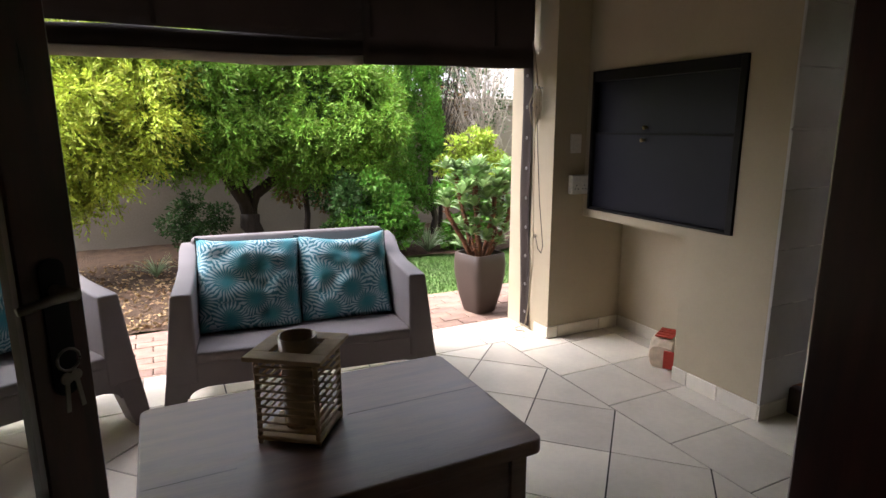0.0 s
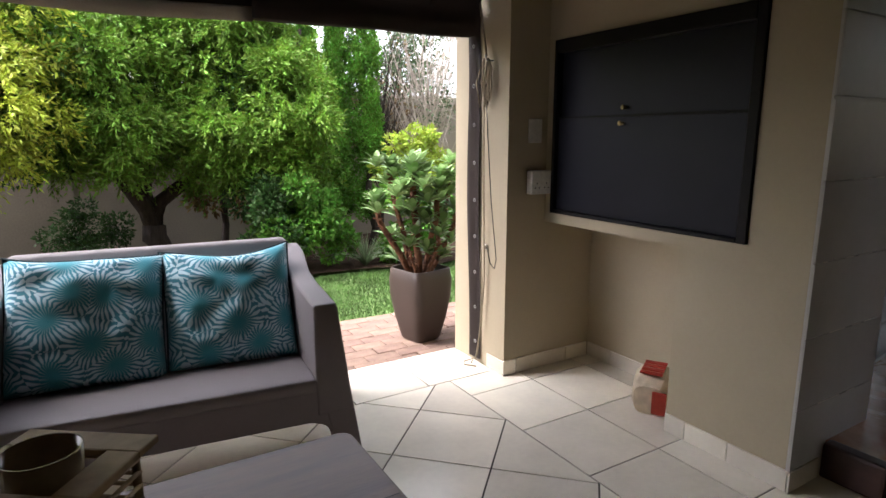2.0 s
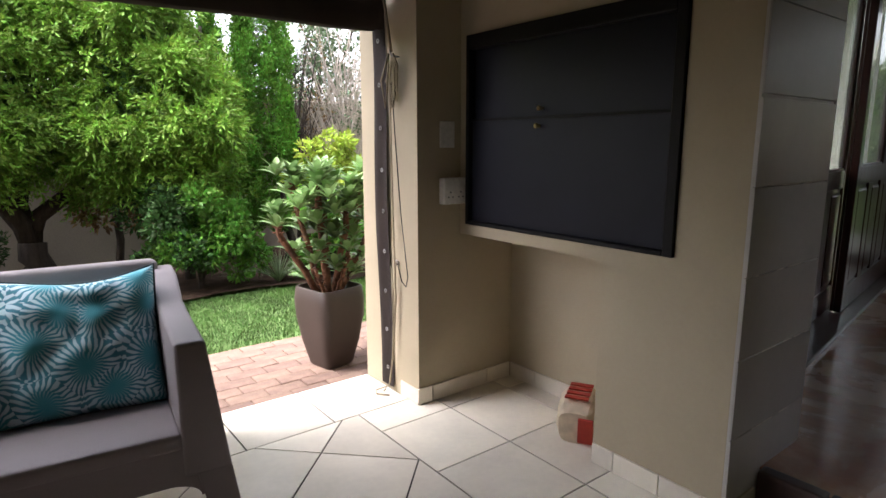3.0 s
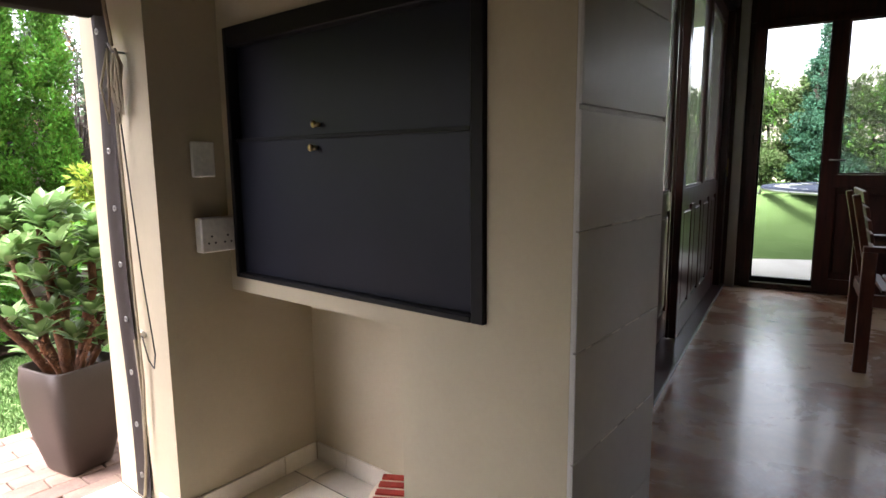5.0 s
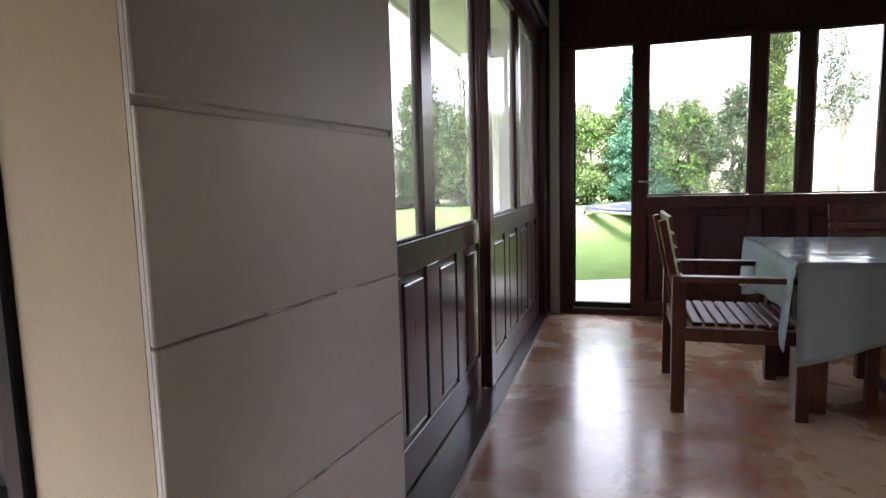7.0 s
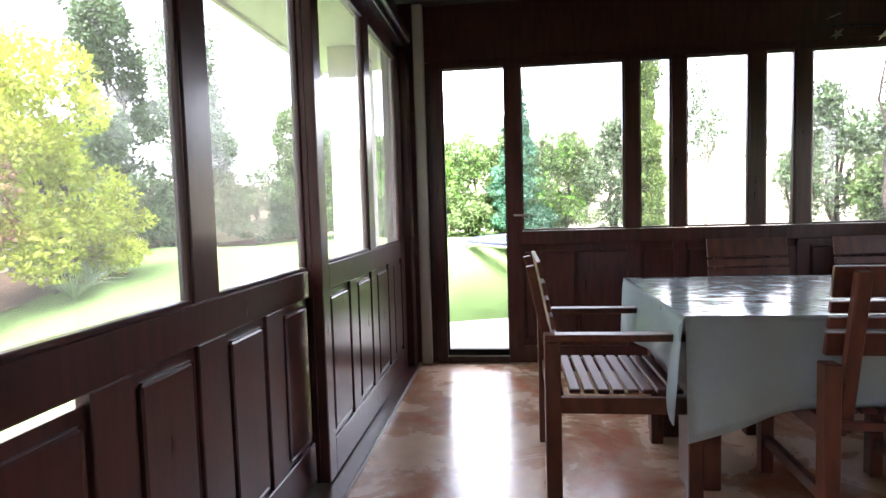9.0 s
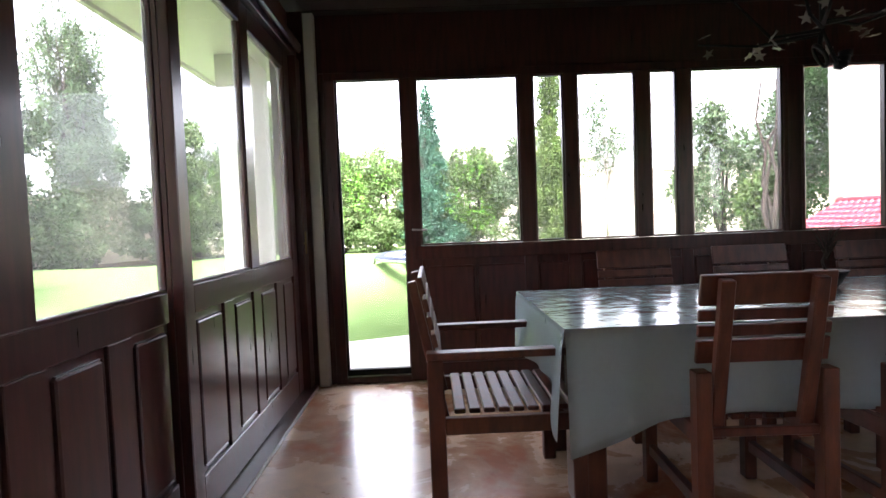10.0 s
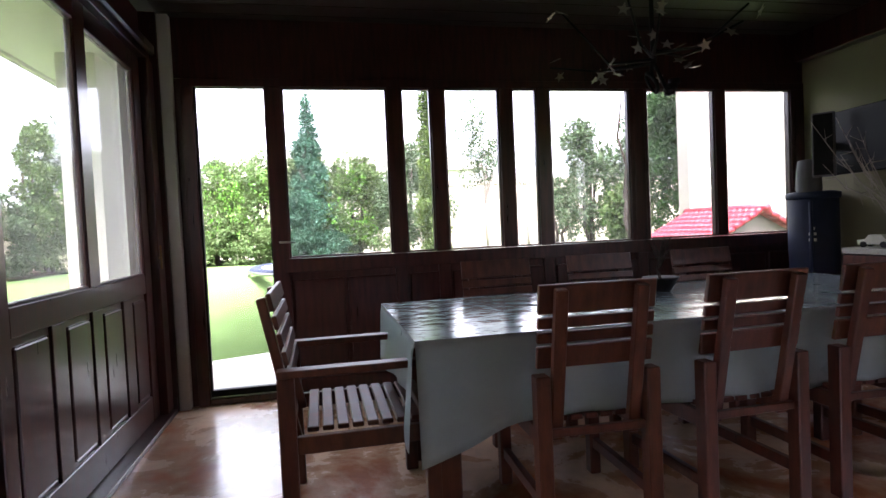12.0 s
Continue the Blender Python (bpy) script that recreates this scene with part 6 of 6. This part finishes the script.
trampoline()
ph = thing("playhouse", "plastic playhouse with a red tiled roof in the garden", "playhouse", pose(10.6, -3.45, 0.3, 0, 0, 12))
part("walls", cuboid(-0.5, 0.5, -0.75, 0.75, -0.2, 0.55, bev=0.02), M_TAN, ph, "tan plastic walls")
part("gable", prism(bmesh.new(), [(-0.70, 0.53), (0.70, 0.53), (0.0, 0.86)], -0.55, 0.55, "x"), M_TAN, ph, "tan gable")
for s in (-1, 1):
    for k in range(7):
        f0, f1 = k / 7, (k + 1.15) / 7
        y0, y1, z0, z1 = s * 0.82 * (1 - f0), s * 0.82 * (1 - f1), 0.48 + 0.40 * f0, 0.48 + 0.40 * f1
        bm = bmesh.new()
        for i in range(14):
            x = -0.7 + 0.1 * i
            tube(bm, [(x + 0.05, y0, z0 + 0.012), (x + 0.05, y1, z1 - 0.006 + 0.012)], 0.045, 0.04, 8)
        part("roof_tile_row", bm, M_TOYRED, ph, "red ribbed roof tiles", True)
part("ridge", rod(bmesh.new(), (-0.74, 0, 0.90), (0.74, 0, 0.90), 0.05), M_TOYRED, ph, "red ridge", True)


def bush(name, label, x, y, clumps, n, leaf, mat, seed, stems=2, sub=16, size=0.36, category="shrub", wide=0.5):
    rng = np.random.default_rng(seed)
    t = plant(name, label, category, pose(x, y, G(x, y)))
    top = max(c[2] for c in clumps)
    trunk(t, [((0.08 * k, 0, -0.05), (rng.uniform(-0.3, 0.3), rng.uniform(-0.2, 0.2), top), 0.045, 0.015) for k in range(stems)], seed)
    foliage(t, "crown", clumps, n, leaf, leaf * wide, mat, seed, sub, size)
    return t


for k, y in enumerate((1.7, 2.6, 3.5, 4.4, 5.3, 6.2, 7.1)):
    hs = bush("hedge_shrub", "tall dense yellow-flecked green hedge shrub", 14.6 + 0.15 * math.sin(k * 2), y, [(0, 0, 1.0, 0.68, 0.66, 0.95), (0, 0.1, 1.6, 0.55, 0.55, 0.55), (-0.1, 0, 0.4, 0.7, 0.66, 0.4)], 15000, 0.07, L_HEDGE, 100 + k, 2, 30, 0.26)
    foliage(hs, "young_leaves", [(-0.45, 0, 1.1, 0.35, 0.5, 0.8)], 500, 0.06, 0.03, L_CYP, 130 + k)
t = plant("conifer", "blue-green conical conifer in front of the hedge", "tree", pose(14.3, 2.57, G(14.3, 2.57)))
trunk(t, [((0, 0, -0.05), (0, 0, 2.8), 0.07, 0.02)], 140)
foliage(t, "crown", [(0, 0, 0.3 + 0.28 * k, 0.62 - 0.056 * k, 0.62 - 0.056 * k, 0.34) for k in range(10)], 22000, 0.075, 0.03, L_BLUE, 141, 14, 0.36, -0.3)
bush("olive_shrub", "loose grey-green leafy shrub", 14.6, 0.75, [(0, 0, 1.0, 0.75, 0.8, 0.9), (0.1, -0.2, 1.7, 0.5, 0.55, 0.5)], 11000, 0.075, L_GREY, 142, 4, 28, 0.28)
for x, y, h in ((12.8, 0.33, 3.9), (14.6, 5.9, 3.2)):
    t = thing("cypress", "slim yellow-green pencil cypress", "tree", pose(x, y, G(x, y)), "pencil cypresses")
    trunk(t, [((0, 0, -0.05), (0, 0, h * 0.6), 0.05, 0.02)], 150)
    foliage(t, "crown", [(0, 0, 0.3 + k * h / 11, 0.27 * (1 - 0.055 * k), 0.27 * (1 - 0.055 * k), 0.34) for k in range(10)], 16000, 0.07, 0.03, L_PENCIL, 151, 9, 0.5, -0.8)
twiggy("young_tree", "slim young tree with sparse grey-green leaves", 14.5, -0.85, 3.0, 160, M_TWIG, 30, (L_GREY, 4200), 0.6)
twiggy("young_tree", "bare spindly young tree by the wall", 14.8, -1.75, 2.4, 161, M_TWIG, 12, (L_GREY, 250), 0.35)
bush("garden_shrub", "leafy green garden shrub by the cream wall", 14.6, -2.35, [(0, 0, 0.8, 0.4, 0.4, 0.6)], 2200, 0.09, L_GREY, 162)
bush("garden_tree", "tall loose green tree before the wall", 14.8, -3.1, [(0, 0, 1.3, 0.6, 0.5, 1.0), (0, 0.2, 2.2, 0.4, 0.4, 0.6)], 4200, 0.10, L_GREY, 163, 3, 20, 0.3, "tree")
bush("garden_tree", "grey-green leafy tree in the east garden", 15.0, -4.3, [(0, 0, 1.5, 0.8, 0.7, 1.1), (0.1, -0.2, 2.5, 0.5, 0.5, 0.6)], 6500, 0.09, L_GREY, 164, 3, 22, 0.3, "tree")
bush("garden_shrub", "bright green broad-leaved shrub", 13.9, -3.5, [(0, 0, 0.75, 0.55, 0.5, 0.55)], 2800, 0.10, L_HEDGE, 165)
bush("garden_tree", "dark green tree close to the white wing", 13.3, -3.35, [(0.3, -0.75, 1.6, 0.5, 0.6, 1.3), (0.2, -0.7, 2.7, 0.4, 0.5, 0.7)], 5600, 0.10, L_DARK, 166, 3, 22, 0.3, "tree")
# beyond the sliding doors
bush("golden_shrub", "big golden-green feathery shrub on the lawn's edge", 7.5, 6.3, [(0, 0, 0.9, 0.95, 0.6, 0.75), (-0.25, 0, 1.75, 0.85, 0.6, 0.85), (0.5, 0, 0.45, 0.65, 0.5, 0.42)], 26000, 0.06, L_GOLD, 170, 3, 26, 0.3)
bush("golden_shrub", "yellow-lime feathery shrub beside the wall", 6.0, 6.9, [(0, 0, 1.6, 0.8, 0.7, 1.5)], 8000, 0.07, L_LIME, 171, 3, 26, 0.3)
bush("garden_tree", "dark grey-green tree with pale flecks", 9.6, 7.6, [(0, 0, 0.9, 0.9, 0.6, 0.85), (0.1, 0, 2.0, 0.85, 0.5, 0.9), (-0.1, 0, 3.0, 0.6, 0.5, 0.7)], 24000, 0.075, L_GREY, 172, 3, 26, 0.26, "tree")
bush("garden_tree", "dark green leafy tree before the wall", 11.5, 7.6, [(0.2, 0, 0.8, 1.0, 0.5, 0.8), (0.1, 0, 1.9, 0.8, 0.45, 0.9), (0, 0, 2.9, 0.45, 0.4, 0.7)], 24000, 0.07, L_GREY, 173, 3, 26, 0.26, "tree")
bush("garden_tree", "dense dark green tree by the boundary", 14.1, 7.3, [(0.2, 0, 0.8, 0.9, 0.5, 0.8), (0.1, 0, 1.8, 0.7, 0.45, 0.8)], 15000, 0.075, L_HEDGE, 178, 3, 26, 0.26, "tree")
for k, (x, h) in enumerate(((8.6, 0.75), (10.6, 0.65), (12.8, 0.8))):
    bush("dark_shrub", "dark leafy shrub filling the bed along the wall", x, 7.35, [(0, 0, h * 0.6, 0.85, 0.4, h * 0.6), (0.2, 0, h * 1.2, 0.6, 0.35, h * 0.5)], 9000, 0.07, L_GREY, 180 + k, 2, 24, 0.28)
twiggy("tall_tree", "tall thin tree with sparse leaves against the sky", 11.5, 7.8, 4.7, 174, M_BARK, 34, (L_GREY, 11000), 0.75)
bush("garden_tree", "grey-green tree in the far corner", 15.4, 7.4, [(0, 0, 1.3, 0.8, 0.6, 1.1), (0, 0, 2.5, 0.7, 0.5, 0.9)], 5000, 0.09, L_GREY, 175, 3, 22, 0.3, "tree")
twiggy("tall_tree", "tall tree with yellowing sparse crown", 16.2, 6.9, 5.6, 176, M_BARK, 30, (L_YEL, 2200), 1.0)
bush("dark_shrub", "dark purple-leaved shrub near the doors", 6.6, 6.2, [(0, 0, 1.2, 0.4, 0.35, 0.5)], 1800, 0.06, L_RUST, 177)
# ---- pieces of floors, skirtings and paving ----
def clip(poly, x0, x1, y0, y1):
    """The part of a polygon inside a rectangle."""
    for ax, lim, sgn in ((0, x0, 1), (0, x1, -1), (1, y0, 1), (1, y1, -1)):
        out = []
        for i, p in enumerate(poly):
            q = poly[(i + 1) % len(poly)]
            a, b = sgn * (p[ax] - lim), sgn * (q[ax] - lim)
            if a >= 0:
                out.append(p)
            if (a < 0) != (b < 0):
                f = a / (a - b)
                out.append((p[0] + (q[0] - p[0]) * f, p[1] + (q[1] - p[1]) * f))
        poly = out
        if len(poly) < 3:
            return []
    return poly


def area(poly):
    return abs(sum(p[0] * q[1] - q[0] * p[1] for p, q in zip(poly, poly[1:] + poly[:1]))) / 2


floor_p = single("floor_patio", cuboid(-2.0, 2.915, 0.42, 3.575, FLOOR - 0.3, FLOOR - 0.004), M_GROUT, "cream ceramic floor tiles laid diagonally inside a straight border", "floor", kind="structure")


def tile(poly):
    if len(poly) < 3 or area(poly) < 0.0006:
        return
    part("floor_tile", prism(bmesh.new(), poly, FLOOR - 0.0045, FLOOR), M_TILE, floor_p)


S, J = 0.386, 0.0034
fx0, fx1, fy0, fy1 = -1.63, 2.176, 0.60, 3.19
c = math.sqrt(0.5)
for i in range(-8, 14):
    for k in range(-14, 16):
        n1, n2 = -0.389 + i * S, 3.460 + k * S
        sq = [(n1 + J, n2 + J), (n1 + S - J, n2 + J), (n1 + S - J, n2 + S - J), (n1 + J, n2 + S - J)]
        tile(clip([((a + b) * c, (b - a) * c) for a, b in sq], fx0, fx1 - J, fy0, fy1 - J))
ys = [0.60, 0.688, 1.074, 1.46, 1.842, 2.226, 2.61, 2.996, 3.19]
for x0, x1 in ((2.176, 2.545), (2.545, 2.908)):
    for y0, y1 in zip(ys, ys[1:]):
        tile([(x0 + J, y0 + J), (x1 - J, y0 + J), (x1 - J, y1 - J), (x0 + J, y1 - J)])
for y0, y1 in ((2.226, 2.61), (2.61, 2.996), (2.996, 3.11)):
    tile([(2.912, y0 + J), (3.03, y0 + J), (3.03, y1 - J), (2.912, y1 - J)])
for k in range(13):
    x0 = 2.45 - 0.004 - k * S
    tile([(max(x0 - S, -1.99) + J, 3.19 + J), (x0 - J, 3.19 + J), (x0 - J, 3.573), (max(x0 - S, -1.99) + J, 3.573)])
for y0, y1 in zip(ys, ys[1:]):
    tile([(-1.99, y0 + J), (fx0 - J, y0 + J), (fx0 - J, y1 - J), (-1.99, y1 - J)])

skirt = thing("baseboard", "low cream tile skirting round the chimney breast and niche", "skirting", kind="structure")
H0, H1 = FLOOR + 0.001, FLOOR + 0.078
for y0, y1 in ((1.808, 2.028), (2.031, 2.212), (2.215, 2.308)):
    part("skirting_tile", cuboid(2.679, 2.6895, y0, y1, H0, H1, bev=0.002), M_TILE, skirt)
for x0, x1 in ((2.441, 2.52), (2.523, 2.86), (2.863, 3.018)):
    part("skirting_tile", cuboid(x0, x1, 3.0985, 3.1095, H0, H1, bev=0.002), M_TILE, skirt)
for y0, y1 in ((2.312, 2.60), (2.603, 2.92), (2.923, 3.096)):
    part("skirting_tile", cuboid(3.0185, 3.0295, y0, y1, H0, H1, bev=0.002), M_TILE, skirt)
for y0, y1 in ((3.099, 3.25),):
    part("skirting_tile", cuboid(2.4405, 2.4495, y0, y1, H0, H1 - 0.004, bev=0.002), M_TILE, skirt)
part("skirting_tile", cuboid(2.679, 2.872, 1.797, 1.8055, H0, H1, bev=0.002), M_TILE, skirt)

pave = single("pavement", cuboid(-4.0, 4.4, 3.58, 4.565, -0.5, -0.214), M_SOIL, "worn reddish clay pavers laid in a staggered bond beside the patio", "paving", kind="structure")
brick_me = mesh_of("paver", cuboid(-0.099, 0.099, -0.0485, 0.0485, -0.03, 0.0, bev=0.004), M_PAVER)
rng = np.random.default_rng(8)
for r in range(10):
    for k in range(26):
        x = -1.35 + k * 0.203 + (0.1 if r % 2 else 0)
        if x > 3.9:
            continue
        ob = new("paver", brick_me)
        ob.parent = pave
        ob.matrix_basis = pose(x, 3.632 + r * 0.0985, -0.198 + rng.uniform(-0.003, 0.003), rng.uniform(-0.6, 0.6), rng.uniform(-0.6, 0.6), rng.uniform(-1.2, 1.2))
